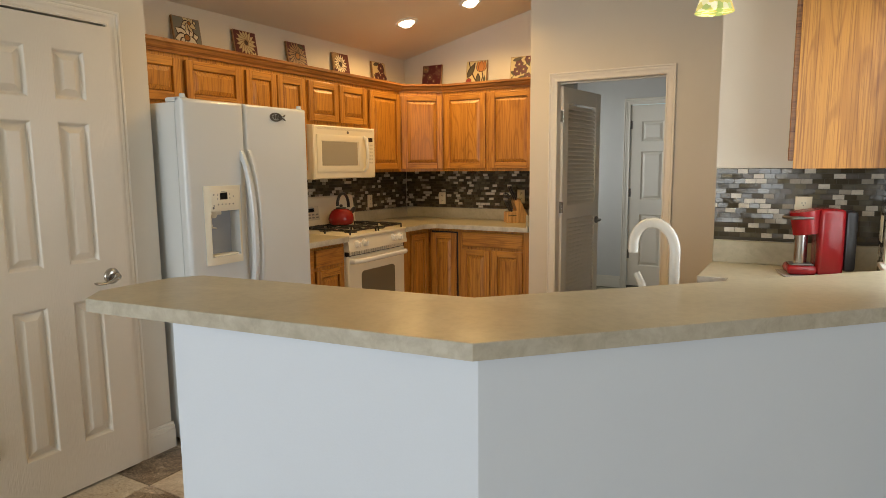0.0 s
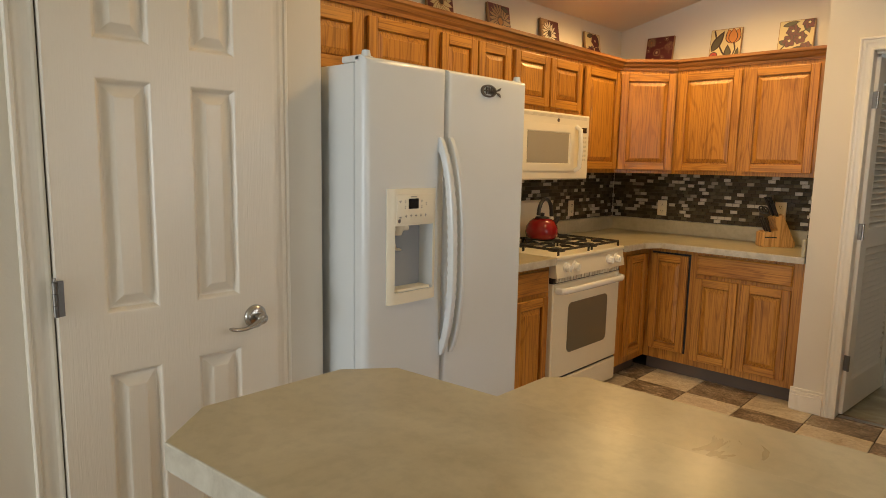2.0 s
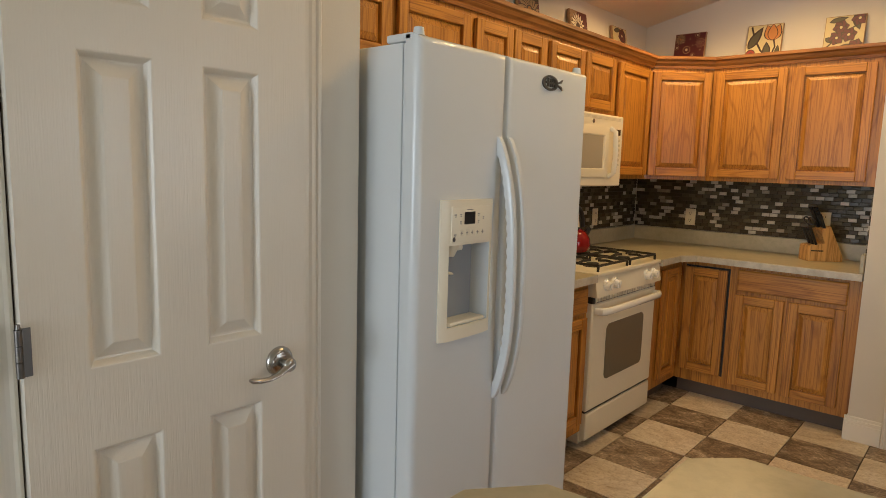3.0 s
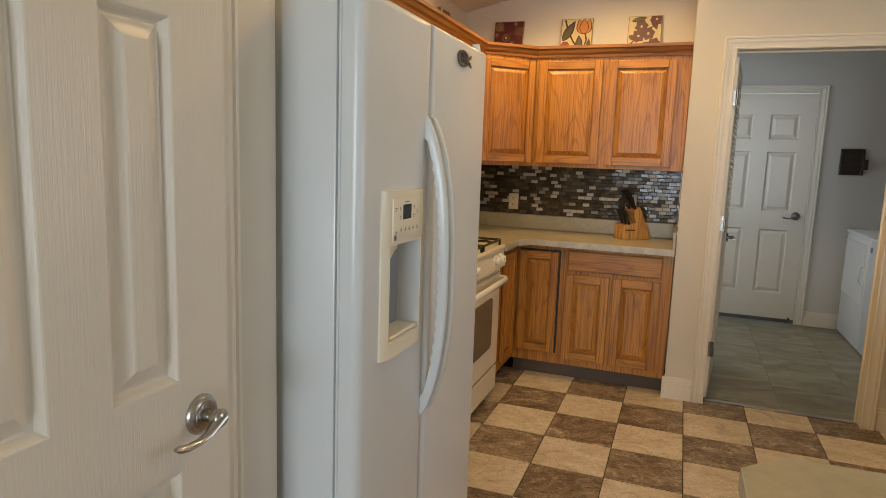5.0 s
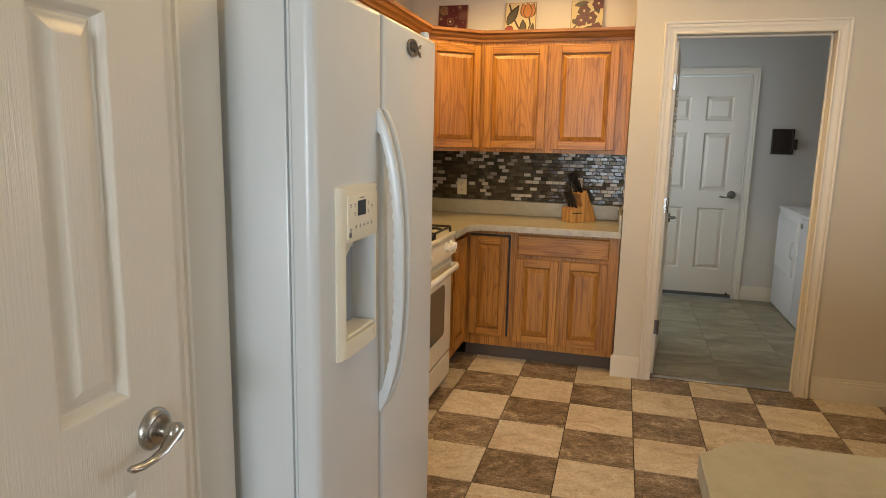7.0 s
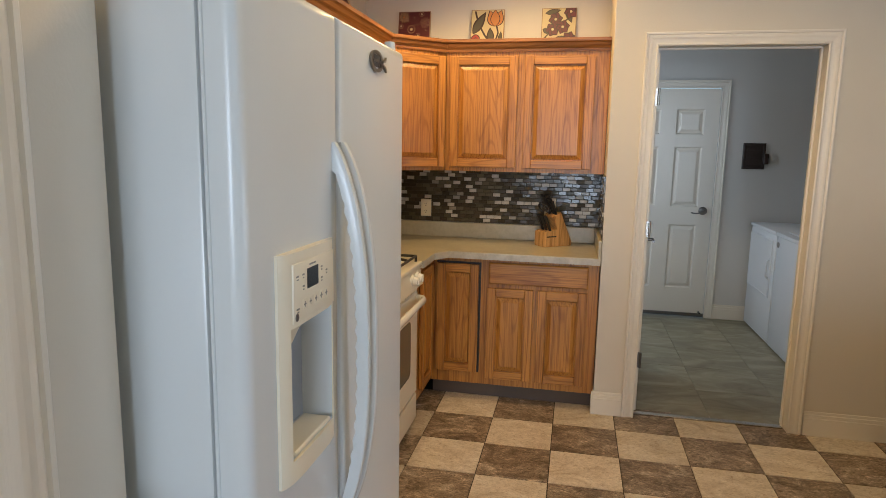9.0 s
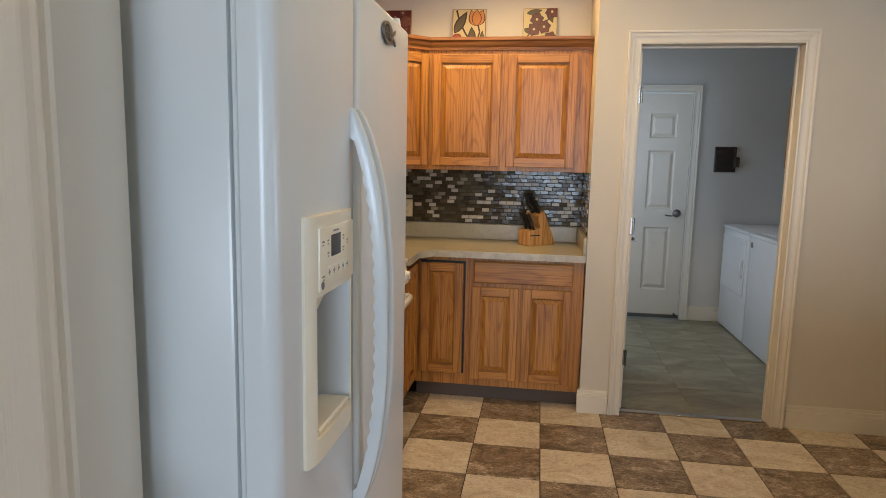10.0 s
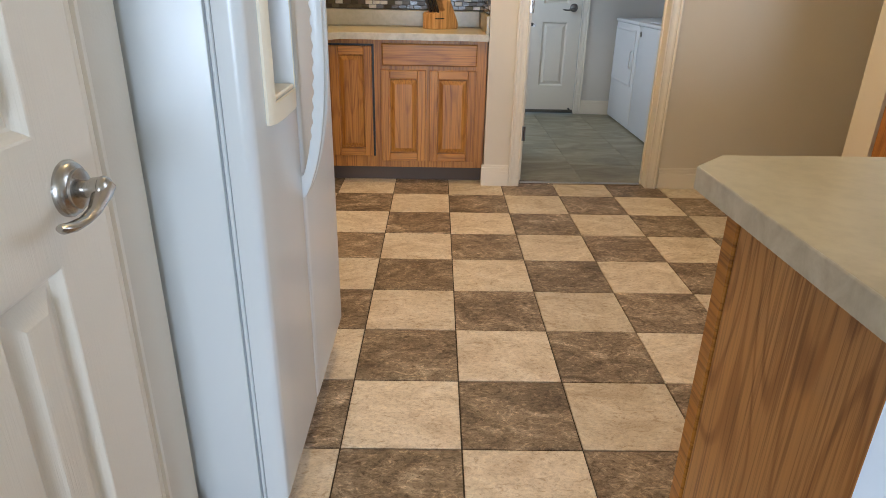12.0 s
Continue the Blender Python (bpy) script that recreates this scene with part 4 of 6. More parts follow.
def gas_range():
    t = thing("gas_range", (-3.0, 4.21, 0), "cream gas range with black grates and an oven window", "stove")
    y0, y1 = 3.825, 4.59
    part("body", boxes(((-3.28, y0, 0.02), (-2.725, y1, 0.895)), bevel=0.004), "bisque", t)
    m = pose(-2.722, y0, 0, 0, 0, 90)
    w = y1 - y0
    bm = bmesh.new()
    box(bm, (0, -0.055, 0.895), (w, 0.555, 0.918), 0.008, 2)
    part("cooktop", bm, "bisque", t, m=m)
    bm = bmesh.new()
    vs = [bm.verts.new((x, y, z)) for x in (0.0, w) for y, z in ((0.0, 0.795), (-0.058, 0.795), (-0.04, 0.9), (0.0, 0.9))]
    for q in ((0, 1, 2, 3), (7, 6, 5, 4), (0, 4, 5, 1), (1, 5, 6, 2), (2, 6, 7, 3), (3, 7, 4, 0)):
        bm.faces.new([vs[k] for k in q])
    panel = part("control_panel", bm, "bisque", t, m=m)
    for x in (0.10, 0.19, 0.575, 0.665):
        bm = bmesh.new()
        cyl(bm, (x, -0.045, 0.85), (x, -0.058, 0.848), 0.031, 0.029, 20)
        cyl(bm, (x, -0.058, 0.848), (x, -0.08, 0.844), 0.024, 0.02, 20)
        box(bm, (x - 0.005, -0.086, 0.826), (x + 0.005, -0.06, 0.866), 0.002)
        part("knob", bm, "white_enamel", panel, m=m)
    # solid black block as the shade behind the vent slats
    part("vent_gap", boxes(((0.01, -0.03, 0.76), (w - 0.01, 0.0, 0.794))), "black_plastic", t, "black block for the shade in the vent gap", m=m)
    for k in range(24):
        x = 0.03 + 0.0297 * k
        part("vent_slat", boxes(((x, -0.036, 0.765), (x + 0.02, -0.03, 0.79))), "bisque", t, m=m)
    bm = bmesh.new()
    rings(bm, 0.008, w - 0.008, 0.20, 0.758, [(0, 0), (0, 0.026), (0.008, 0.034), (0.012, 0.034)])
    door = part("oven_door", bm, "bisque", t, m=m)
    bm = bmesh.new()
    def rrect(x0, x1, z0, z1, r, y):
        pts = []
        for cx, cz, a0 in ((x1 - r, z1 - r, 0), (x0 + r, z1 - r, 90), (x0 + r, z0 + r, 180), (x1 - r, z0 + r, 270)):
            for k in range(6):
                a = radians(a0 + 18 * k)
                pts.append(bm.verts.new((cx + r * math.cos(a), y, cz + r * math.sin(a))))
        return pts
    a, b = rrect(0.165, 0.61, 0.335, 0.632, 0.035, -0.034), rrect(0.165, 0.61, 0.335, 0.632, 0.035, -0.0365)
    for k in range(len(a)):
        bm.faces.new((a[k], a[(k + 1) % len(a)], b[(k + 1) % len(b)], b[k]))
    bm.faces.new(b)
    part("oven_window", bm, "oven_glass", door, "tinted oven window", m=m)
    bm = bmesh.new()
    sweep(bm, [(0.03, -0.036, 0.722), (0.036, -0.07, 0.722), (0.07, -0.082, 0.722), (0.3, -0.085, 0.722), (w - 0.07, -0.082, 0.722), (w - 0.036, -0.07, 0.722), (w - 0.03, -0.036, 0.722)], 0.014, 0.019, seg=14)
    part("handle", bm, "white_enamel", door, "rounded bar handle", m=m)
    # black filler that paints the shade in the gap above the drawer
    part("drawer_gap", boxes(((0.01, -0.02, 0.05), (w - 0.01, 0.0, 0.2))), "black_plastic", t, m=m)
    bm = bmesh.new()
    rings(bm, 0.008, w - 0.008, 0.045, 0.188, [(0, 0), (0, 0.028), (0.008, 0.034), (0.012, 0.034)])
    part("storage_drawer", bm, "bisque", t, m=m)
    bm = bmesh.new()
    vs = [bm.verts.new((x, y, z)) for x in (0.0, w) for y, z in ((0.47, 0.915), (0.505, 1.165), (0.53, 1.18), (0.556, 1.17), (0.556, 0.915))]
    for k in range(5):
        bm.faces.new((vs[k], vs[(k + 1) % 5], vs[5 + (k + 1) % 5], vs[5 + k]))
    bm.faces.new(vs[:5]); bm.faces.new(vs[5:][::-1])
    con = part("back_console", bm, "bisque", t, m=m)
    tilt = pose(0, 0.486, 1.04, -8, 0, 0)
    bm = boxes(((0.10, -0.006, -0.045), (0.30, 0.0, 0.065)), bevel=0.002)
    part("clock_panel", bm, "bisque_dark", con, m=m @ tilt)
    part("clock_display", boxes(((0.15, -0.009, 0.02), (0.24, -0.005, 0.05))), "display_dark", con, m=m @ tilt)
    for k in range(8):
        x, z = 0.12 + 0.045 * (k % 4), -0.03 + 0.024 * (k // 4)
        part("button", boxes(((x, -0.009, z), (x + 0.028, -0.005, z + 0.012)), bevel=0.001), "print_grey", con, m=m @ tilt)
    # burners and grates
    for cx in (0.2, 0.565):
        for cy in (0.085, 0.335):
            bm = bmesh.new()
            lathe(bm, (cx, cy, 0.918), [(0.05, 0), (0.05, 0.006), (0.032, 0.010), (0.032, 0.018), (0.0, 0.02)], 20)
            part("burner", bm, "black_iron", t, m=m)
    for x0 in (0.045, 0.40):
        bm = bmesh.new()
        x1, ya, yb, z = x0 + 0.32, -0.03, 0.45, 0.948
        for q in ([(x0, ya, z), (x1, ya, z)], [(x0, yb, z), (x1, yb, z)], [(x0, ya, z), (x0, yb, z)], [(x1, ya, z), (x1, yb, z)], [(x0, 0.21, z), (x1, 0.21, z)]):
            sweep(bm, q, 0.006, 0.007, up=(0, 0, 1), seg=8)
        for cy in (0.085, 0.335):
            cx = (x0 + x1) / 2
            for dx, dy in ((1, 0), (-1, 0), (0, 1), (0, -1)):
                sx = 0.16 if dx else 0.0
                sy = 0.12 if dy else 0.0
                sweep(bm, [(cx + dx * sx, cy + dy * sy, z), (cx + dx * (sx - 0.05 if dx else 0), cy + dy * (sy - 0.04 if dy else 0), z + 0.008), (cx + dx * 0.03, cy + dy * 0.03, z + 0.004)], 0.005, 0.007, up=(0.01, 0.02, 1), seg=8)
        for px in (x0, x1):
            for py in (ya, 0.21, yb):
                cyl(bm, (px, py, 0.917), (px, py, z), 0.007, seg=8)
        part("grate", bm, "black_iron", t, "black cast-iron grate", m=m)


gas_range()


def microwave():
    t = thing("microwave_oven", (-3.1, 4.15, 1.324), "cream over-the-range microwave with a window and handle", "microwave")
    y0, y1 = 3.782, 4.538
    w = y1 - y0
    part("body", boxes(((-3.30, y0, 1.327), (-2.965, y1, 1.73)), bevel=0.004), "bisque", t)
    m = pose(-2.964, y0, 0, 0, 0, 90)
    bm = bmesh.new()
    rings(bm, 0, w, 1.329, 1.728, [(0, 0), (0, 0.022), (0.008, 0.03), (0.012, 0.03)])
    face = part("front", bm, "bisque", t, m=m)
    part("vent_grille", boxes(*[((0.04, -0.031, 1.699 + 0.006 * k), (w - 0.04, -0.028, 1.702 + 0.006 * k)) for k in range(3)]), "bisque_dark", face, m=m)
    bm = bmesh.new()
    rings(bm, 0.03, 0.575, 1.379, 1.659, [(0, 0.028), (0, 0.036), (0.006, 0.038), (0.045, 0.038), (0.05, 0.034), (0.052, 0.034)])
    d = part("door", bm, "bisque", t, m=m)
    bm = bmesh.new()
    rings(bm, 0.085, 0.51, 1.429, 1.609, [(0, 0.034), (0, 0.0365), (0.004, 0.0365)])
    part("window", bm, "microwave_screen", d, "tinted window", m=m)
    bm = bmesh.new()
    sweep(bm, [(0.6, -0.03, 1.384), (0.6, -0.062, 1.404), (0.6, -0.07, 1.514), (0.6, -0.062, 1.634), (0.6, -0.03, 1.654)], 0.015, 0.012, up=(1, 0, 0), seg=12)
    part("handle", bm, "white_enamel", d, m=m)
    part("display", boxes(((0.665, -0.033, 1.619), (0.72, -0.029, 1.652)), bevel=0.001), "display_dark", face, "dark display", m=m)
    for k in range(18):
        x, z = 0.66 + 0.023 * (k % 3), 1.444 + 0.028 * (k // 3)
        part("button", boxes(((x, -0.0325, z), (x + 0.015, -0.029, z + 0.014)), bevel=0.001), "bisque_dark", face, m=m)
    bm = bmesh.new()
    cyl(bm, (w / 2 + 0.02, -0.029, 1.684), (w / 2 + 0.02, -0.033, 1.684), 0.011, seg=16)
    part("badge", bm, "steel_dark", face, m=m)


microwave()

# ---- doors ----


def panel_door(name, m, w, h, panels, label, thick=0.035, material="door_paint"):
    """A moulded panel door; panels (x0, x1, z0, z1). The leaf stands behind y = 0 of the pose m."""
    t = thing(name, m @ Vector((w / 2, thick / 2, 0.01)), label, "door")
    bm = bmesh.new()
    xs = sorted({0.0, w, *[p[0] for p in panels], *[p[1] for p in panels]})
    zs = sorted({0.01, h, *[p[2] for p in panels], *[p[3] for p in panels]})
    for side in (0, 1):
        g = {(i, j): bm.verts.new((x, 0.0 if side == 0 else thick, z)) for i, x in enumerate(xs) for j, z in enumerate(zs)}
        for i in range(len(xs) - 1):
            for j in range(len(zs) - 1):
                cx, cz = (xs[i] + xs[i + 1]) / 2, (zs[j] + zs[j + 1]) / 2
                hole = any(p[0] < cx < p[1] and p[2] < cz < p[3] for p in panels)
                if not hole:
                    bm.faces.new((g[i, j], g[i + 1, j], g[i + 1, j + 1], g[i, j + 1]))
        for p in panels:
            sub = bmesh.new()
            rings(sub, p[0], p[1], p[2], p[3], [(0, 0), (0.003, -0.001), (0.007, -0.0055), (0.0125, -0.0145), (0.017, -0.0155), (0.021, -0.0145), (0.041, -0.0045), (0.045, -0.002), (0.049, -0.0015)], 0.0, False)
            if side:
                bmesh.ops.transform(sub, matrix=Matrix.Translation((0, thick, 0)) @ Matrix.Diagonal((1, -1, 1, 1)), verts=sub.verts)
            me = bpy.data.meshes.new("tmp")
            sub.to_mesh(me)
            sub.free()
            bm.from_mesh(me)
            bpy.data.meshes.remove(me)
    bmesh.ops.remove_doubles(bm, verts=bm.verts, dist=1e-5)
    r = [e for e in bm.edges if e.is_boundary]
    bmesh.ops.bridge_loops(bm, edges=r)
    part("leaf", bm, material, t, m=m)
    return t


def lever(owner, m, flip=1, mat_name="nickel"):
    """A lever handle on a round rose; the lever points along flip * x."""
    bm = bmesh.new()
    prof = [(0.037, 0.0), (0.037, 0.004), (0.033, 0.010), (0.026, 0.013), (0.026, 0.017), (0.016, 0.02), (0.0, 0.02)]
    lathe(bm, (0, 0, 0), prof, 30)
    bmesh.ops.transform(bm, matrix=Matrix.Rotation(radians(90), 4, "X"), verts=bm.verts)
    rose = part("rose", bm, mat_name, owner, "round metal rose", m=m)
    bm = bmesh.new()
    cyl(bm, (0, -0.012, 0), (0, -0.032, 0), 0.0115, 0.0115, 20)
    cyl(bm, (0, -0.031, 0), (0, -0.046, 0), 0.0145, 0.0165, 20)
    bmesh.ops.create_uvsphere(bm, u_segments=18, v_segments=12, radius=0.0172, matrix=Matrix.Translation((0, -0.046, 0)) @ Matrix.Diagonal((1.0, 0.55, 1.0, 1)))
    sweep(bm, [(-flip * 0.004, -0.045, 0.003), (flip * 0.014, -0.047, -0.006), (flip * 0.034, -0.048, -0.0165), (flip * 0.058, -0.047, -0.0215), (flip * 0.082, -0.046, -0.0205), (flip * 0.1, -0.045, -0.0165), (flip * 0.108, -0.045, -0.0135)], 0.0068, 0.0095, up=(0, 1, 0), seg=12, taper=[1.5, 1.25, 0.95, 0.85, 0.95, 0.95, 0.45])
    part("lever", bm, mat_name, owner, m=m)


def hinge(owner, m, mat_name="nickel"):
    bm = bmesh.new()
    for k in range(3):
        cyl(bm, (0, 0, -0.045 + 0.03 * k), (0, 0, -0.016 + 0.03 * k), 0.0065, seg=12)
    box(bm, (0.0, 0.001, -0.045), (0.02, 0.004, 0.045))
    cyl(bm, (0, 0, 0.045), (0, 0, 0.054), 0.005, 0.003, 10)
    part("hinge", bm, mat_name, owner, m=m)


def pantry_door():
    m = pose(PX + 0.035, 1.366, 0, 0, 0, 90)
    w = 0.611
    cols, rows = [(0.11, 0.25), (0.354, 0.49)], [(0.215, 0.85), (1.012, 1.618), (1.71, 1.918)]
    t = panel_door("pantry_door", m, w, 2.04, [(*c, *r) for c in cols for r in rows], "white six-panel closet door with a satin lever", 0.035)
    lever(t, m @ pose(0.537, 0.0, 0.937), -1)
    part("latch_plate", boxes(((w - 0.002, 0.006, 0.905), (w + 0.003, 0.03, 0.965))), "steel_dark", t, m=m)
    for z in (0.32, 1.07, 1.83):
        hinge(t, m @ pose(-0.006, -0.006, z), "steel_dark")


pantry_door()


def garage_door():
    m = pose(-1.533, 7.455, 0)
    w = 0.851
    cols, rows = [(0.12, 0.36), (0.49, 0.73)], [(0.27, 0.86), (1.02, 1.56), (1.665, 1.89)]
    t = panel_door("laundry_door", m, w, 2.065, [(*c, *r) for c in cols for r in rows], "white six-panel door closed at the back of the laundry", 0.04)
    lever(t, m @ pose(0.775, 0.0, 0.99), -1, "steel_dark")
    part("sweep_strip", boxes(((0.0, -0.006, 0.008), (w, 0.0, 0.04))), "steel_dark", t, m=m)
    bm = bmesh.new()
    cyl(bm, (0.81, -0.001, 0.05), (0.81, -0.05, 0.05), 0.009, 0.007, 12)
    part("door_stop", bm, "black_plastic", t, m=m)
    for z in (0.4, 1.1, 1.85):
        hinge(t, m @ pose(0.001, -0.006, z), "steel_dark")


garage_door()


def louvre_door():
    """The louvred laundry door, swung open against the side wall."""
    m = pose(-1.487, 5.065, 0, 0, 0, 84.5)
    w, h = 0.775, 2.03
    t = thing("louvre_door", m @ Vector((w / 2, 0.0, 0.01)), "white full-louvre door standing open into the laundry", "door")
    part("stile", boxes(((0, 0, 0.012), (0.10, 0.035, h)), bevel=0.003), "trim_paint", t, m=m)
    part("stile", boxes(((w - 0.10, 0, 0.012), (w, 0.035, h)), bevel=0.003), "trim_paint", t, m=m)
    for z0, z1 in ((0.012, 0.2), (0.98, 1.09), (h - 0.12, h)):
        part("rail", boxes(((0.1, 0.001, z0), (w - 0.1, 0.034, z1)), bevel=0.002), "trim_paint", t, m=m)
    bm = bmesh.new()
    box(bm, (0.1, -0.004, -0.0225), (w - 0.1, 0.004, 0.0225), 0.002)
    first = None
    for z0, z1 in ((0.2, 0.98), (1.09, h - 0.12)):
        n = int((z1 - z0) / 0.0335)
        for k in range(n):
            z = z0 + 0.017 + 0.0335 * k
            if first is None:
                first = part("slat", bm, "trim_paint", t)
                first.matrix_parent_inverse = Matrix()
                ob = first
            else:
                ob = first.copy()
                scene.collection.objects.link(ob)
            ob.matrix_basis = Matrix.Translation(t.location).inverted() @ m @ pose(0, 0.0175, z, -38, 0, 0)
    bm = bmesh.new()
    for s in (-1, 1):
        y = 0.0 if s < 0 else 0.035
        cyl(bm, (w - 0.06, y, 0.93), (w - 0.06, y + s * 0.012, 0.93), 0.03, seg=20)
        cyl(bm, (w - 0.06, y + s * 0.012, 0.93), (w - 0.06, y + s * 0.045, 0.93), 0.011, seg=14)
        sweep(bm, [(w - 0.06, y + s * 0.045, 0.93), (w - 0.1, y + s * 0.05, 0.925), (w - 0.15, y + s * 0.05, 0.928)], 0.009, 0.009, up=(0, 1, 0))
    part("lever", bm, "steel_dark", t, "dark metal lever", m=m)
    for z in (0.32, 1.08, 1.8):
        bm = boxes(((-0.006, 0.0, z - 0.045), (-0.001, 0.034, z + 0.045)))
        cyl(bm, (-0.008, -0.005, z - 0.045), (-0.008, -0.005, z + 0.045), 0.007, seg=12)
        part("hinge", bm, "steel_dark" if z < 0.5 else "nickel", t, m=m)


louvre_door()

# ---- small things on the counters ----


def outlet(name, m, label, switches=0, material="outlet_cream"):
    """A wall plate in the plane y = 0 of m: sockets, or rocker switches."""
    t = thing(name, m.translation, label, "outlet" if not switches else "switch")
    w = 0.036 if switches < 2 else 0.058
    bm = bmesh.new()
    rings(bm, -w, w, -0.058, 0.058, [(0, 0), (0, 0.003), (0.004, 0.006), (0.006, 0.006)])
    plate = part("plate", bm, material, t, m=m)
    if switches:
        for k in range(switches):
            x = (k - (switches - 1) / 2) * 0.046
            bm = bmesh.new()
            rings(bm, x - 0.017, x + 0.017, -0.034, 0.034, [(0, 0.006), (0, 0.0075), (0.003, 0.010), (0.004, 0.010)])
            part("rocker", bm, material, plate, m=m)
    else:
        for z in (-0.024, 0.024):
            bm = bmesh.new()
            cyl(bm, (0, -0.005, z), (0, -0.009, z), 0.0165, seg=18)
            sock = part("socket", bm, material, plate, m=m)
            part("slots", boxes(((-0.008, -0.0095, z - 0.002), (-0.005, -0.0088, z + 0.008)), ((0.005, -0.0095, z - 0.002), (0.008, -0.0088, z + 0.008)), ((-0.0025, -0.0095, z - 0.011), (0.0025, -0.0088, z - 0.006))), "black_plastic", plate, m=m)


outlet("wall_outlet", pose(-2.882, 5.568, 1.106), "cream duplex outlet on the mosaic backsplash")
outlet("wall_outlet", pose(-2.052, 5.568, 1.14), "cream duplex outlet behind the knife block")
outlet("wall_outlet", pose(-3.298, 4.94, 1.10, 0, 0, 90), "cream outlet on the backsplash beside the range")
outlet("wall_outlet", pose(0.2, 3.728, 1.20), "cream outlet behind the coffee maker")
outlet("wall_outlet", pose(0.508, 3.56, 1.13, 0, 0, -90), "cream outlet on the tiled wall by the sink")
outlet("light_switch", pose(-2.64, PY0 - 0.001, 1.12), "white double rocker light switch on the dining wall", 2, "white_enamel")


def kettle():
    cx, cy, z = -3.03, 4.19, 0.9615
    t = thing("kettle", (cx, cy, z), "red enamel tea kettle with a black handle on the range", "kettle")
    bm = bmesh.new()
    lathe(bm, (cx, cy, z), [(0.085, 0), (0.098, 0.012), (0.103, 0.04), (0.096, 0.075), (0.078, 0.105), (0.055, 0.122), (0.0, 0.128)], 32)
    part("body", bm, "red_enamel", t)
    bm = bmesh.new()
    lathe(bm, (cx, cy, z + 0.126), [(0.045, 0), (0.04, 0.008), (0.012, 0.012), (0.014, 0.03), (0.0, 0.034)], 24)
    part("lid", bm, "black_plastic", t, "black lid with a knob")
    bm = bmesh.new()
    pts = []
    for k in range(17):
        a = math.pi * (0.06 + 0.9 * k / 16)
        pts.append((cx + 0.02, cy - 0.072 * math.cos(a), z + 0.09 + 0.155 * math.sin(a) ** 0.6))
    sweep(bm, pts, 0.011, 0.013, up=(1, 0, 0), seg=10)
    part("handle", bm, "black_plastic", t, "tall black handle")
    bm = bmesh.new()
    sweep(bm, [(cx + 0.02, cy + 0.07, z + 0.07), (cx + 0.03, cy + 0.105, z + 0.10), (cx + 0.035, cy + 0.125, z + 0.125)], 0.018, 0.018, up=(1, 0, 0), taper=[1.3, 1.0, 0.75])
    part("spout", bm, "black_plastic", t)


kettle()


def knife_block():
    m = pose(-2.098, 5.325, 0.9145, 0, 0, 40)
    t = thing("knife_block", m @ Vector((0.1, 0, 0)), "light wood knife block full of black-handled knives", "knife block")
    bm = bmesh.new()
    side = [(0.0, 0.0), (0.205, 0.0), (0.205, 0.03), (0.115, 0.215), (0.062, 0.19), (0.095, 0.105), (0.0, 0.095)]
    a = [bm.verts.new((x, -0.055, z)) for x, z in side]
    c = [bm.verts.new((x, 0.055, z)) for x, z in side]
    bm.faces.new(a)
    bm.faces.new(c[::-1])
    for k in range(len(side)):
        bm.faces.new((a[k], a[(k + 1) % len(side)], c[(k + 1) % len(side)], c[k]))
    bmesh.ops.bevel(bm, geom=list(bm.edges), offset=0.004, segments=2, affect="EDGES")
    part("block", bm, "block_wood", t, m=m)
    part("label_bar", boxes(((0.012, -0.0565, 0.06), (0.085, -0.0545, 0.067))), "black_plastic", t, m=m)
    lean = Vector((-0.42, 0, 0.9)).normalized()
    rnd = random.Random(5)
    for k in range(6):
        y = -0.045 + 0.018 * k
        base = Vector((0.045 + 0.01 * (k % 2), y, 0.098))
        bm = bmesh.new()
        sweep(bm, [base, base + lean * 0.05, base + lean * (0.095 + 0.01 * rnd.random())], 0.0075, 0.011, up=(0, 1, 0), seg=10, taper=[0.9, 1.0, 1.15])
        part("steak_knife", bm, "black_plastic", t, m=m)
    for k in range(5):
        y = -0.04 + 0.02 * k
        base = Vector((0.085 + 0.006 * (k % 3), y, 0.2))
        bm = bmesh.new()
        ln = 0.085 + 0.05 * rnd.random()
        sweep(bm, [base, base + lean * ln * 0.5, base + lean * ln], 0.009, 0.014, up=(0, 1, 0), seg=10, taper=[0.85, 1.0, 1.25])
        kn = part("knife", bm, "black_plastic", t, m=m)
        bm = bmesh.new()
        for u in (0.25, 0.5, 0.75):
            p = base + lean * ln * u
            cyl(bm, p + Vector((0, -0.0095, 0)), p + Vector((0, 0.0095, 0)), 0.003, seg=8)
        part("rivet", bm, "blade_steel", kn, m=m)
    bm = bmesh.new()
    for s in (-1, 1):
        pts = []
        for k in range(13):
            a = 2 * math.pi * k / 12
            pts.append((0.03 + 0.018 * math.cos(a) - 0.03, -0.03 + s * 0.024 + 0.02 * math.sin(a), 0.24 + 0.02 * math.sin(a)))
        sweep(bm, pts, 0.005, 0.005, up=(1, 0.3, 0), seg=8)
    part("scissor_handles", bm, "black_plastic", t, m=m)


knife_block()


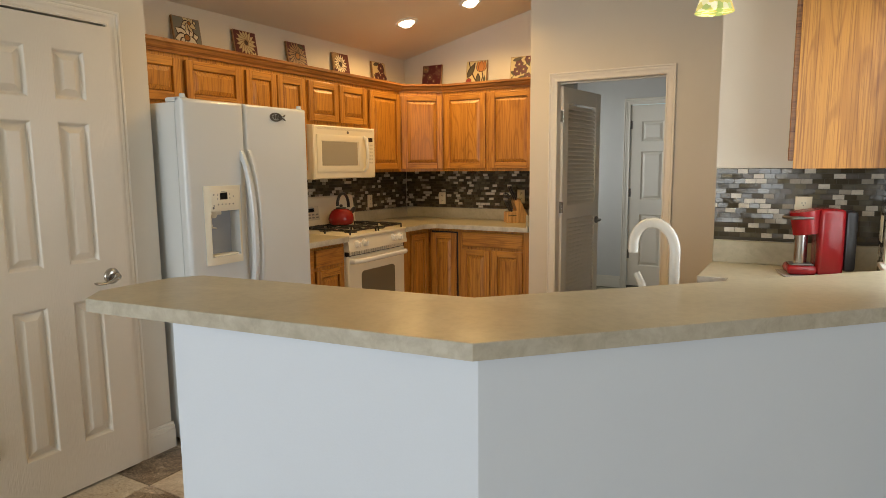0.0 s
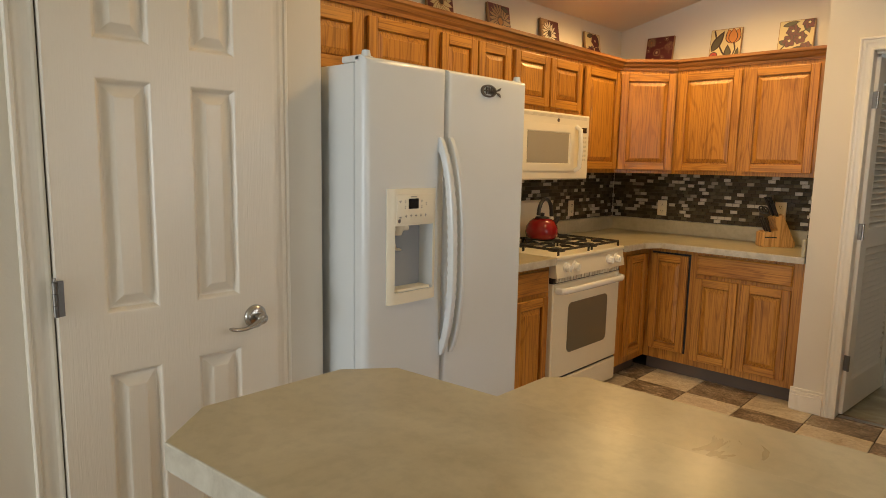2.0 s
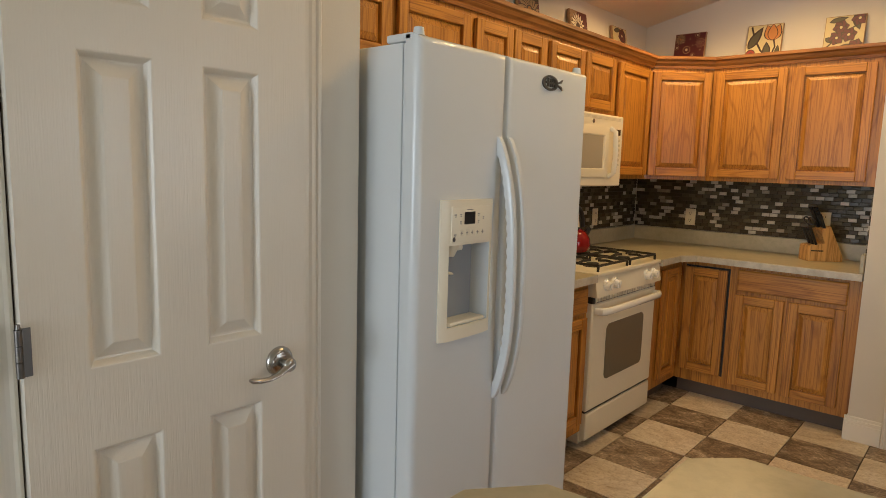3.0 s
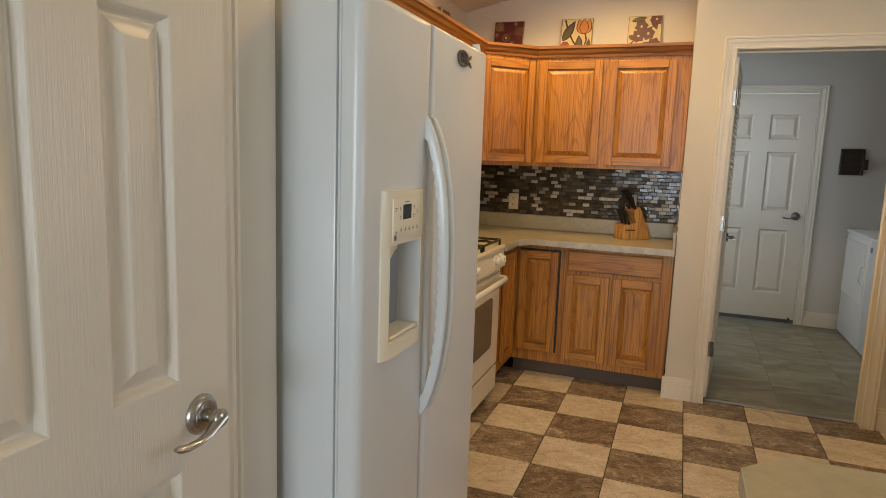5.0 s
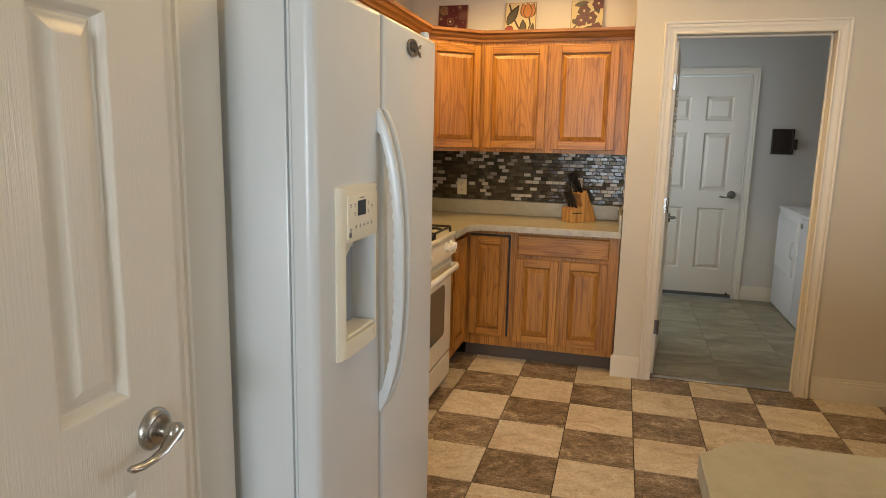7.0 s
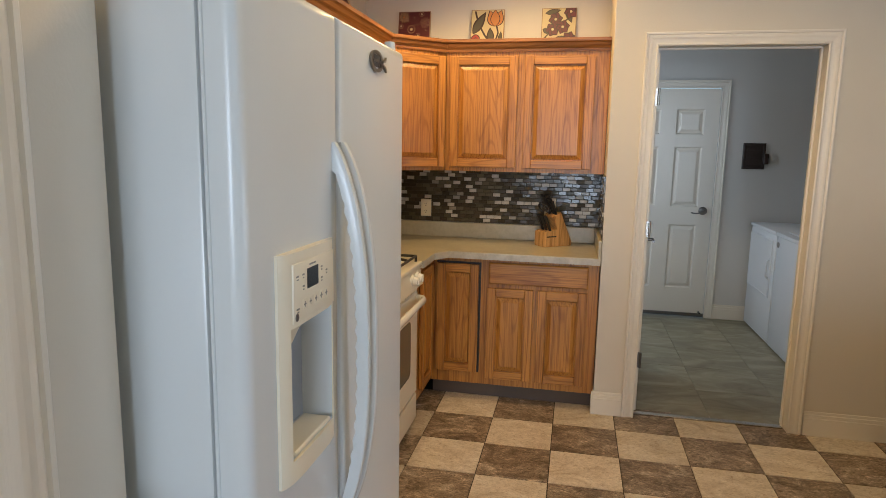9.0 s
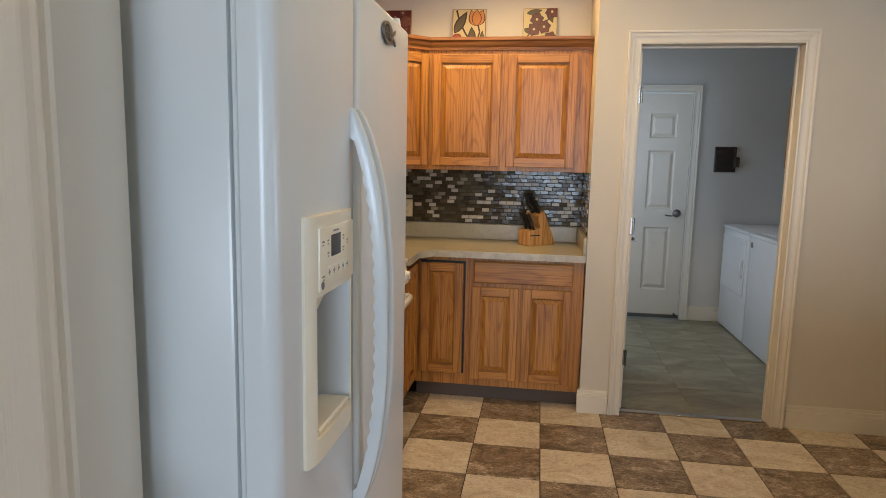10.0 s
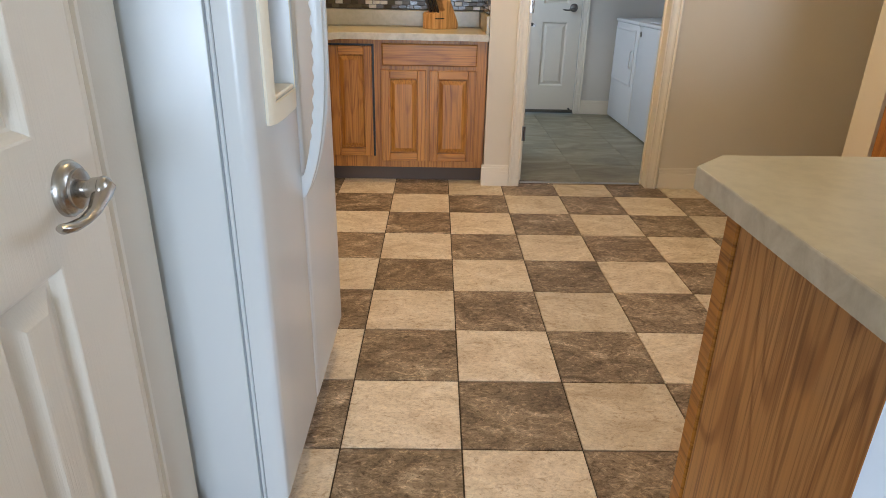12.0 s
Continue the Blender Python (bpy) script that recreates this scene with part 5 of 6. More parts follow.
def coffee_maker():
    m = pose(0.27, 3.49, 0.9145, 0, 0, -78) @ Matrix.Diagonal((0.85, 0.79, 0.98, 1))
    t = thing("coffee_maker", m.translation, "red single-cup coffee maker with a chrome cup stand", "coffee maker")
    part("mat", boxes(((-0.12, -0.19, 0.0), (0.12, 0.15, 0.006)), bevel=0.002), "print_grey", t, m=m)
    bm = bmesh.new()
    box(bm, (-0.085, -0.02, 0.008), (0.085, 0.11, 0.31), 0.022, 3)
    part("body", bm, "red_plastic", t, m=m)
    bm = bmesh.new()
    box(bm, (-0.08, -0.165, 0.008), (0.08, -0.015, 0.05), 0.018, 3)
    part("base", bm, "red_plastic", t, m=m)
    part("drip_tray", boxes(((-0.06, -0.15, 0.05), (0.06, -0.03, 0.056)), bevel=0.002), "steel_dark", t, m=m)
    bm = bmesh.new()
    cyl(bm, (0, -0.06, 0.195), (0, -0.075, 0.30), 0.075, 0.085, 28)
    part("brew_head", bm, "red_plastic", t, m=m)
    bm = bmesh.new()
    sweep(bm, [(-0.075, -0.05, 0.27), (-0.07, -0.15, 0.268), (0, -0.185, 0.267), (0.07, -0.15, 0.268), (0.075, -0.05, 0.27)], 0.01, 0.008, seg=10)
    part("lift_handle", bm, "steel_dark", t, "dark lift handle", m=m)
    bm = bmesh.new()
    cyl(bm, (0, -0.09, 0.056), (0, -0.09, 0.19), 0.034, 0.034, 24)
    part("cup", bm, "blade_steel", t, "steel travel cup", m=m)
    bm = bmesh.new()
    box(bm, (-0.075, 0.112, 0.03), (0.075, 0.17, 0.30), 0.015, 2)
    part("water_tank", bm, "black_plastic", t, "dark water tank", m=m)


coffee_maker()

# ---- wall cabinet by the sink ----


def sink_wall_cabinet():
    t = thing("wall_cabinet", (0.35, 3.56, 1.41), "oak wall cabinet with a plain end panel near the sink", "cabinet")
    part("body", boxes(((0.152, 3.425, 1.397), (0.515, 3.736, 2.42)), bevel=0.002), "oak", t)
    part("end_panel", boxes(((0.15, 3.418, 1.395), (0.515, 3.4245, 2.42)), bevel=0.001), "oak", t)
    bm = bmesh.new()
    rings(bm, -3.722, -3.437, 1.43, 2.40, DOOR_STEPS)
    part("door", bm, "oak_dark", t, m=pose(0.149, 0, 0, 0, 0, -90))


sink_wall_cabinet()


def sink_window():
    """The window over the worktop: casing, sill, glass."""
    t = thing("window_1", (RX, 2.91, 1.0), "white cased window by the sink", "window")
    t["kind"] = "structure"
    part("window_frame", boxes(((RX - 0.016, 3.32, 0.995), (RX, 3.39, 2.17)), ((RX - 0.016, 2.43, 0.995), (RX, 2.5, 2.17)), ((RX - 0.016, 2.5, 2.1), (RX, 3.32, 2.17)), ((RX + 0.05, 3.28, 1.0), (RX + 0.09, 3.32, 2.1)), ((RX + 0.05, 2.5, 1.0), (RX + 0.09, 2.54, 2.1)), bevel=0.003), "white_enamel", t)
    part("window_sill", boxes(((RX - 0.035, 2.42, 0.985), (RX + 0.05, 3.39, 1.005)), bevel=0.004), "white_enamel", t)
    p = part("pane", boxes(((RX + 0.066, 2.54, 1.005), (RX + 0.071, 3.28, 2.1))), "window_glass", t)
    p.visible_shadow = False


sink_window()

# ---- pictures above the cabinets ----


def petal(cx, cy, angle, length, width, n=12):
    """An almond outline that starts at (cx, cy)."""
    ca, sa = math.cos(angle), math.sin(angle)
    side = [(length * k / n, width / 2 * math.sin(math.pi * (k / n) ** 0.8)) for k in range(n + 1)]
    return [(cx + u * ca - v * sa, cy + u * sa + v * ca) for u, v in side[:-1] + [(u, -v) for u, v in side[:0:-1]]]


def disc(cx, cy, r, n=14):
    return [(cx + r * math.cos(2 * math.pi * k / n), cy + r * math.sin(2 * math.pi * k / n)) for k in range(n)]


def bar(points, w):
    """A band along points."""
    left, right = [], []
    for k, (x, y) in enumerate(points):
        a, b = points[max(k - 1, 0)], points[min(k + 1, len(points) - 1)]
        dx, dy = b[0] - a[0], b[1] - a[1]
        d = math.hypot(dx, dy)
        left.append((x - dy / d * w / 2, y + dx / d * w / 2))
        right.append((x + dy / d * w / 2, y - dx / d * w / 2))
    return left + right[::-1]


def daisy(cx, cy, r, n, ink, line, heart):
    """A ring of outlined petals round a centre."""
    out = []
    for k in range(n):
        a = 2 * math.pi * k / n + 0.2
        out += [("petal", line, petal(cx, cy, a, r * 1.06, r * 6.4 / n)), ("petal", ink, petal(cx, cy, a, r, r * 4.7 / n))]
    return out + [("flower_heart", line, disc(cx, cy, r * 0.27)), ("flower_heart", heart, disc(cx, cy, r * 0.19))]


def leaf(cx, cy, a, length, width):
    return [("leaf", "ink_brown", petal(cx, cy, a, length, width)), ("leaf", "ink_olive", petal(cx + 0.03 * math.cos(a), cy + 0.03 * math.sin(a), a, length * 0.85, width * 0.66))]


def tulip():
    out = [("stem", "ink_brown", bar([(0.1, 0.98), (0.22, 0.6), (0.42, 0.24), (0.62, 0.0)], 0.055)), ("stem", "ink_brown", bar([(0.78, 0.55), (0.84, 0.3), (0.74, 0.0)], 0.05))]
    out += leaf(0.05, 0.28, 1.05, 0.78, 0.3) + leaf(0.62, 0.0, 1.65, 0.48, 0.24) + leaf(0.9, 0.0, 1.5, 0.36, 0.14)
    for a, w in ((1.95, 0.3), (1.2, 0.3), (1.6, 0.26)):
        out += [("petal", "ink_brown", petal(0.74, 0.5, a, 0.53, w + 0.05)), ("petal", "ink_orange", petal(0.74, 0.515, a, 0.49, w))]
    return out + [("rosebud", "ink_brown", disc(0.14, 0.13, 0.145)), ("rosebud", "ink_scarlet", disc(0.14, 0.13, 0.12)), ("rosebud", "ink_plum", bar([(0.08, 0.12), (0.14, 0.18), (0.2, 0.12)], 0.03))]


def blossoms(spots, ink, r):
    out = leaf(0.08, 0.86, 0.2, 0.5, 0.16) + leaf(0.72, 0.98, -1.2, 0.45, 0.2) + leaf(0.35, 0.08, 0.15, 0.5, 0.15) + leaf(0.02, 0.4, -0.5, 0.3, 0.16) + [("stem", "ink_brown", bar([(0.0, 0.04), (0.25, 0.3), (0.5, 0.5), (0.85, 0.75)], 0.04))]
    for x, y in spots:
        out += daisy(x, y, r, 6, ink, "ink_brown", "ink_cream")
    return out


def circles():
    out = daisy(0.16, 0.84, 0.19, 12, "ink_tan", "ink_brown", "ink_orange") + daisy(0.86, 0.66, 0.17, 14, "ink_plum", "ink_tan", "ink_plum") + daisy(0.2, 0.06, 0.14, 10, "ink_cream", "ink_brown", "ink_tan")
    for x, y, r in ((0.42, 0.46, 0.13), (0.64, 0.27, 0.075), (0.08, 0.56, 0.08), (0.74, 0.92, 0.08)):
        out += [("ring", "ink_tan", disc(x, y, r)), ("ring", "ink_red", disc(x, y, r * 0.82)), ("ring", "ink_cream", disc(x, y, r * 0.35))]
    return out + [("dot", "ink_cream", disc(x, y, 0.018, 8)) for x, y in ((0.3, 0.72), (0.5, 0.82), (0.88, 0.42), (0.5, 0.14), (0.3, 0.25), (0.62, 0.6), (0.85, 0.12))]


def clipped(poly):
    """The part of an outline that lies on the unit square."""
    for axis, sign, lim in ((0, 1, 0.0), (0, -1, -1.0), (1, 1, 0.0), (1, -1, -1.0)):
        out = []
        for a, b in zip(poly, poly[1:] + poly[:1]):
            da, db = sign * a[axis] - lim, sign * b[axis] - lim
            if da >= 0:
                out.append(a)
            if da * db < 0:
                u = da / (da - db)
                out.append((a[0] + u * (b[0] - a[0]), a[1] + u * (b[1] - a[1])))
        poly = out
    return poly


def picture(ground, shapes, m, size, label):
    """A square canvas; the flowers lie on it as thin layers of paint."""
    t = thing("picture", m @ Vector((size / 2, 0, 0)), label, "picture", "flower prints")
    part("canvas", boxes(((0, 0, 0), (size, 0.018, size * 1.02)), bevel=0.001), "ink_tan", t, m=m)
    face = part("print", boxes(((0.004, -0.0012, 0.004), (size - 0.004, 0.0, size * 1.02 - 0.004))), ground, t, m=m)
    k = size - 0.008
    for i, (name, ink, outline) in enumerate(shapes):
        poly = clipped(outline)
        if len(poly) < 3:
            continue
        bm = bmesh.new()
        bm.faces.new([bm.verts.new((0.004 + k * x, -0.0014 - 0.00005 * i, 0.004 + k * 1.02 * y)) for x, y in poly])
        bmesh.ops.triangulate(bm, faces=bm.faces)
        part(name, bm, ink, face, m=m)


DESIGNS = [("ink_slate", daisy(0.45, 0.38, 0.46, 8, "ink_white", "ink_brown", "ink_ochre") + daisy(0.6, 0.85, 0.28, 8, "ink_cream", "ink_brown", "ink_ochre"), "square print of pale flowers on grey-brown"),
           ("ink_red", daisy(0.52, 0.62, 0.44, 16, "ink_cream", "ink_tan", "ink_brown") + daisy(0.82, 0.08, 0.26, 12, "ink_cream", "ink_tan", "ink_brown") + daisy(0.08, 0.02, 0.22, 12, "ink_cream", "ink_tan", "ink_brown"), "square print of cream daisies on dark red"),
           ("ink_plum", daisy(0.5, 0.52, 0.56, 20, "ink_tan", "ink_brown", "ink_ochre") + leaf(0.6, 0.95, -0.3, 0.4, 0.16), "square print of a tan chrysanthemum on plum"),
           ("ink_red", [("corner", "ink_tan", [(0, 1), (0.42, 1), (0.3, 0.5), (0, 0.35)])] + daisy(0.42, 0.56, 0.42, 16, "ink_white", "ink_brown", "ink_brown"), "square print of a white daisy on dark red"),
           ("ink_cream", blossoms([(0.32, 0.3), (0.62, 0.75), (0.75, 0.3)], "ink_red", 0.26), "square print of dark flowers on cream"),
           ("ink_red", circles(), "square dark red print with small circles"),
           ("ink_cream", tulip(), "square print of an orange tulip on cream"),
           ("ink_cream", blossoms([(0.4, 0.68), (0.62, 0.45), (0.32, 0.38), (0.85, 0.9), (0.82, 0.1)], "ink_plum", 0.21), "square print of plum blossoms on cream")]
for (ground, shapes, words), y in zip(DESIGNS[:5], (2.905, 3.39, 3.91, 4.45, 5.0)):
    picture(ground, shapes, pose(-3.255, y, 2.163, 0, 0, 90) @ pose(0, 0, 0, -9, 0, 0), 0.207, words + " above cabinets")
for (ground, shapes, words), x in zip(DESIGNS[5:], (-3.08, -2.6, -2.155)):
    picture(ground, shapes, pose(x, 5.525, 2.163, -9, 0, 0), 0.212, words + " above cabinets")

# ---- lamps ----


def can_fixture(x, y):
    z = ceil_z(x)
    m = Matrix.Translation((x, y, z)) @ Matrix.Rotation(-math.atan(SLOPE), 4, "Y")
    t = thing("recessed_light", (x, y, z), "white recessed ceiling light, switched on", "ceiling light", "recessed lights")
    bm = bmesh.new()
    lathe(bm, (0, 0, 0), [(0.095, -0.001), (0.097, -0.006), (0.07, -0.012), (0.066, -0.004), (0.06, 0.03)], 32)
    part("trim_ring", bm, "white_enamel", t, m=m)
    bm = bmesh.new()
    lathe(bm, (0, 0, 0), [(0.0, -0.042), (0.035, -0.038), (0.055, -0.02), (0.06, -0.005), (0.0, 0.0)], 28)
    part("bulb", bm, "bulb_glow", t, "glowing bulb", m=m)


# includes fixtures for the two added, unseen lights
for cx, cy in CANS:
    can_fixture(cx, cy)


def pendant():
    x, y, z = -0.1, 2.62, 1.935
    t = thing("pendant_lamp", (x, y, z), "small bell-shaped mosaic glass pendant lamp, switched on", "pendant lamp")
    bm = bmesh.new()
    lathe(bm, (x, y, z), [(0.064, 0.0), (0.06, 0.012), (0.047, 0.05), (0.036, 0.09), (0.028, 0.125), (0.02, 0.135), (0.017, 0.132), (0.025, 0.12), (0.033, 0.088), (0.044, 0.05), (0.057, 0.012), (0.061, 0.001), (0.064, 0.0)], 32)
    part("shade", bm, "shade_glass", t, "yellow-green mosaic glass shade")
    bm = bmesh.new()
    lathe(bm, (x, y, z + 0.01), [(0.0, 0.0), (0.025, 0.006), (0.032, 0.03), (0.018, 0.06), (0.0, 0.065)], 20)
    part("bulb", bm, "bulb_glow", t)
    bm = bmesh.new()
    cyl(bm, (x, y, z + 0.13), (x, y, z + 0.19), 0.018, 0.012)
    cyl(bm, (x, y, z + 0.19), (x, y, ceil_z(x) - 0.02), 0.003, seg=8)
    part("cord", bm, "nickel", t)
    bm = bmesh.new()
    lathe(bm, (x, y, ceil_z(x) - 0.03), [(0.0, 0.0), (0.05, 0.005), (0.06, 0.022), (0.06, 0.05)], 24)
    part("canopy", bm, "nickel", t)


pendant()

# ---- laundry ----


def machine(name, y0, y1, x0, label, front_door):
    t = thing(name, (x0 + 0.35, (y0 + y1) / 2, 0), label, "dryer" if front_door else "washer")
    m = pose(x0, y1, 0, 0, 0, -90)
    w = y1 - y0
    part("cabinet", boxes(((x0, y0, 0.015), (x0 + 0.66, y1, 0.885)), bevel=0.008, seg=2), "appliance_white", t)
    top = part("top", boxes(((x0 - 0.012, y0, 0.887), (x0 + 0.66, y1, 0.915)), bevel=0.008, seg=2), "appliance_white", t)
    part("console", boxes(((x0 + 0.56, y0 + 0.01, 0.915), (x0 + 0.66, y1 - 0.01, 1.06)), bevel=0.02, seg=2), "appliance_white", t)
    if front_door:
        bm = bmesh.new()
        rings(bm, 0.03, w - 0.07, 0.37, 0.84, [(0, 0), (0.0, 0.006), (0.008, 0.012), (0.012, 0.012), (0.018, 0.007), (0.02, 0.007)])
        d = part("door", bm, "appliance_white", t, m=m)
        bm = bmesh.new()
        sweep(bm, [(w - 0.10, -0.006, 0.52), (w - 0.10, -0.028, 0.54), (w - 0.10, -0.028, 0.66), (w - 0.10, -0.006, 0.68)], 0.008, 0.01, up=(1, 0, 0))
        part("handle", bm, "appliance_white", d, m=m)
        part("latch", boxes(((0.02, -0.01, 0.58), (0.03, 0.0, 0.63))), "print_grey", d, m=m)
    else:
        part("lid", boxes(((x0 + 0.06, y0 + 0.06, 0.915), (x0 + 0.5, y1 - 0.06, 0.925)), bevel=0.006, seg=2), "appliance_white", top)
        bm = bmesh.new()
        cyl(bm, (0.05, -0.001, 0.82), (0.05, -0.006, 0.82), 0.022, seg=20)
        part("badge", bm, "print_grey", t, m=m)


machine("clothes_dryer", 6.69, 7.40, -0.345, "white clothes dryer with a front door against the laundry wall", True)
machine("washing_machine", 5.96, 6.675, -0.345, "white top-loading washing machine beside the dryer", False)


def plaque():
    t = thing("wall_plaque", (-0.37, 7.44, 1.37), "dark brown carved plaque on the laundry wall", "plaque")
    bm = bmesh.new()
    rings(bm, -0.468, -0.285, 1.375, 1.6, [(0, 0), (0.0, 0.012), (0.006, 0.018), (0.02, 0.018), (0.024, 0.014), (0.026, 0.014)], 7.449)
    part("board", bm, "plaque_brown", t)
    for z in (1.43, 1.49, 1.55):
        part("relief_bar", boxes(((-0.44, 7.428, z - 0.012), (-0.31, 7.434, z + 0.012)), bevel=0.003), "plaque_brown", t)
    part("key_bar", boxes(((-0.30, 7.405, 1.42), (-0.262, 7.449, 1.51)), bevel=0.004), "plaque_brown", t)


plaque()


def laundry_cabinet():
    t = thing("laundry_cabinet", (0.2, 6.8, 1.4), "oak wall cabinet above the washing machine", "cabinet")
    part("body", boxes(((0.012, 6.3, 1.40), (0.322, 7.1, 2.1)), bevel=0.002), "oak", t)
    for a, b in ((-7.08, -6.72), (-6.68, -6.32)):
        bm = bmesh.new()
        rings(bm, a, b, 1.42, 2.08, DOOR_STEPS)
        part("door", bm, "oak", t, m=pose(0.011, 0, 0, 0, 0, -90))


laundry_cabinet()
structure("wall_laundry_appliances", boxes(((0.325, 6.9, 0), (0.40, 7.45, 2.46)), ((0.325, 5.9, 1.2), (0.40, 6.9, 2.46)), ((0.325, 5.9, 0), (0.40, 6.9, 1.2))), "laundry_paint", "pale grey laundry wall behind the machines", "wall")


# ---- dining corner ----


def dining_table():
    x1, y1, z = PX - 0.012, PY0 - 0.012, 0.735
    t = thing("side_table", (x1 - 0.5, y1 - 0.35, 0), "white painted table with turned legs against the wall", "table")
    part("tabletop", boxes(((x1 - 1.0, y1 - 0.62, z - 0.022), (x1, y1, z)), bevel=0.005, seg=2), "white_enamel", t)
    for lo, hi in (((x1 - 0.96, y1 - 0.06, z - 0.12), (x1 - 0.04, y1 - 0.035, z - 0.023)), ((x1 - 0.96, y1 - 0.585, z - 0.12), (x1 - 0.04, y1 - 0.56, z - 0.023)), ((x1 - 0.065, y1 - 0.56, z - 0.12), (x1 - 0.04, y1 - 0.06, z - 0.023))):
        part("apron", boxes((lo, hi), bevel=0.002), "white_enamel", t)
    for lx in (x1 - 0.05, x1 - 0.95):
        for ly in (y1 - 0.05, y1 - 0.57):
            bm = bmesh.new()
            box(bm, (lx - 0.03, ly - 0.03, z - 0.15), (lx + 0.03, ly + 0.03, z - 0.0235), 0.004)
            lathe(bm, (lx, ly, 0), [(0.018, 0.0), (0.022, 0.05), (0.026, 0.3), (0.029, z - 0.2), (0.033, z - 0.19), (0.033, z - 0.178), (0.026, z - 0.17), (0.028, z - 0.15)], 20)
            part("leg", bm, "white_enamel", t)


dining_table()


def framed_picture():
    m = pose(-3.3, PY0 - 0.001, 0)
    t = thing("framed_picture", m @ Vector((0.3, 0, 1.24)), "dark picture in a silver frame on the white wall", "picture")
    bm = bmesh.new()
    rings(bm, 0.0, 0.60, 1.245, 1.70, [(0, 0), (0, 0.02), (0.006, 0.026), (0.03, 0.024), (0.035, 0.016), (0.036, 0.016)])
    part("frame", bm, "blade_steel", t, m=m)
    part("image", boxes(((0.04, -0.0175, 1.285), (0.56, -0.0165, 1.66))), "display_dark", t, m=m)


framed_picture()

# ---- mosaic backsplash ----
MW, MH = 0.049, 0.0247


def mosaic_mesh(name, sx, material):
    """One small tile, its face towards -y."""
    bm = bmesh.new()
    rings(bm, -sx, sx, -MH / 2 + 0.0012, MH / 2 - 0.0012, [(0, 0), (0, 0.0045), (0.0012, 0.006)], 0, False)
    me = bpy.data.meshes.new(name)
    bm.to_mesh(me)
    bm.free()
    me.materials.append(MATS[material])
    return me


def backsplash(name, m, width, z0, z1, singles=0.0):
    """A tiled strip in the plane y = 0 of m; tiles beyond the first `singles` metres from its far end are joined."""
    base = bmesh.new()
    box(base, (0, -0.002, z0), (width, 0.0, z1))
    wall = part(name, base, "grout_light", m=m)
    tagged(wall, "brick-laid mosaic backsplash of dark and pearly tiles", "backsplash", kind="structure")
    rnd = random.Random(11)
    whole, joined = mosaic_mesh("mosaic_tile", MW / 2 - 0.0012, "mosaic_piece"), bmesh.new()
    rows = int((z1 - z0 + 0.004) / MH)
    for r in range(rows):
        z = z1 - 0.002 - MH * (r + 0.5)
        x = -MW * (0.5 if r % 2 else 0.0) - MW * (0.25 if (r // 2) % 2 else 0.0)
        while x < width - 0.004:
            a, b = max(x, 0.0) + 0.0012, min(x + MW, width) - 0.0012
            if b - a > 0.008:
                if singles and (a + b) / 2 > width - singles and b - a > MW - 0.004:
                    ob = new("tile", whole)
                    ob.parent = wall
                    ob.matrix_basis = m @ pose((a + b) / 2, -0.002, z, rnd.uniform(-2.2, 2.2), 0, rnd.uniform(-1.6, 1.6))
                else:
                    t = rnd.uniform(-0.0006, 0.0006)
                    q = [(a, z - MH / 2 + 0.0012), (b, z - MH / 2 + 0.0012), (b, z + MH / 2 - 0.0012), (a, z + MH / 2 - 0.0012)]
                    lo = [joined.verts.new((px, -0.002, pz)) for px, pz in q]
                    up = [joined.verts.new((px, -0.008 + t * (1 if k < 2 else -1), pz)) for k, (px, pz) in enumerate(q)]
                    joined.faces.new(up)
                    for k in range(4):
                        joined.faces.new((lo[k], lo[(k + 1) % 4], up[(k + 1) % 4], up[k]))
            x += MW
    ob = part("tiles", joined, "mosaic_joined", wall, m=m)
    tagged(ob, "small mosaic tiles", kind="stuff")


backsplash("backsplash_north", pose(-3.30, YB, 0), 1.562, 1.0155, 1.369, 1.06)
backsplash("backsplash_west", pose(XW, 3.10, 0, 0, 0, 90), 2.47, 1.0155, 1.369)
backsplash("backsplash_side", pose(XS, 5.57, 0, 0, 0, -90), 0.57, 1.0155, 1.369)
backsplash("backsplash_sink", pose(-0.197, RY, 0), 0.714, 1.031, 1.395)
backsplash("backsplash_east", pose(RX, 3.73, 0, 0, 0, -90), 0.335, 0.9155, 1.395)

# ---- floor tiles ----
TX, TY, TPX, TPY = -1.955, 3.165, 0.337, 0.325


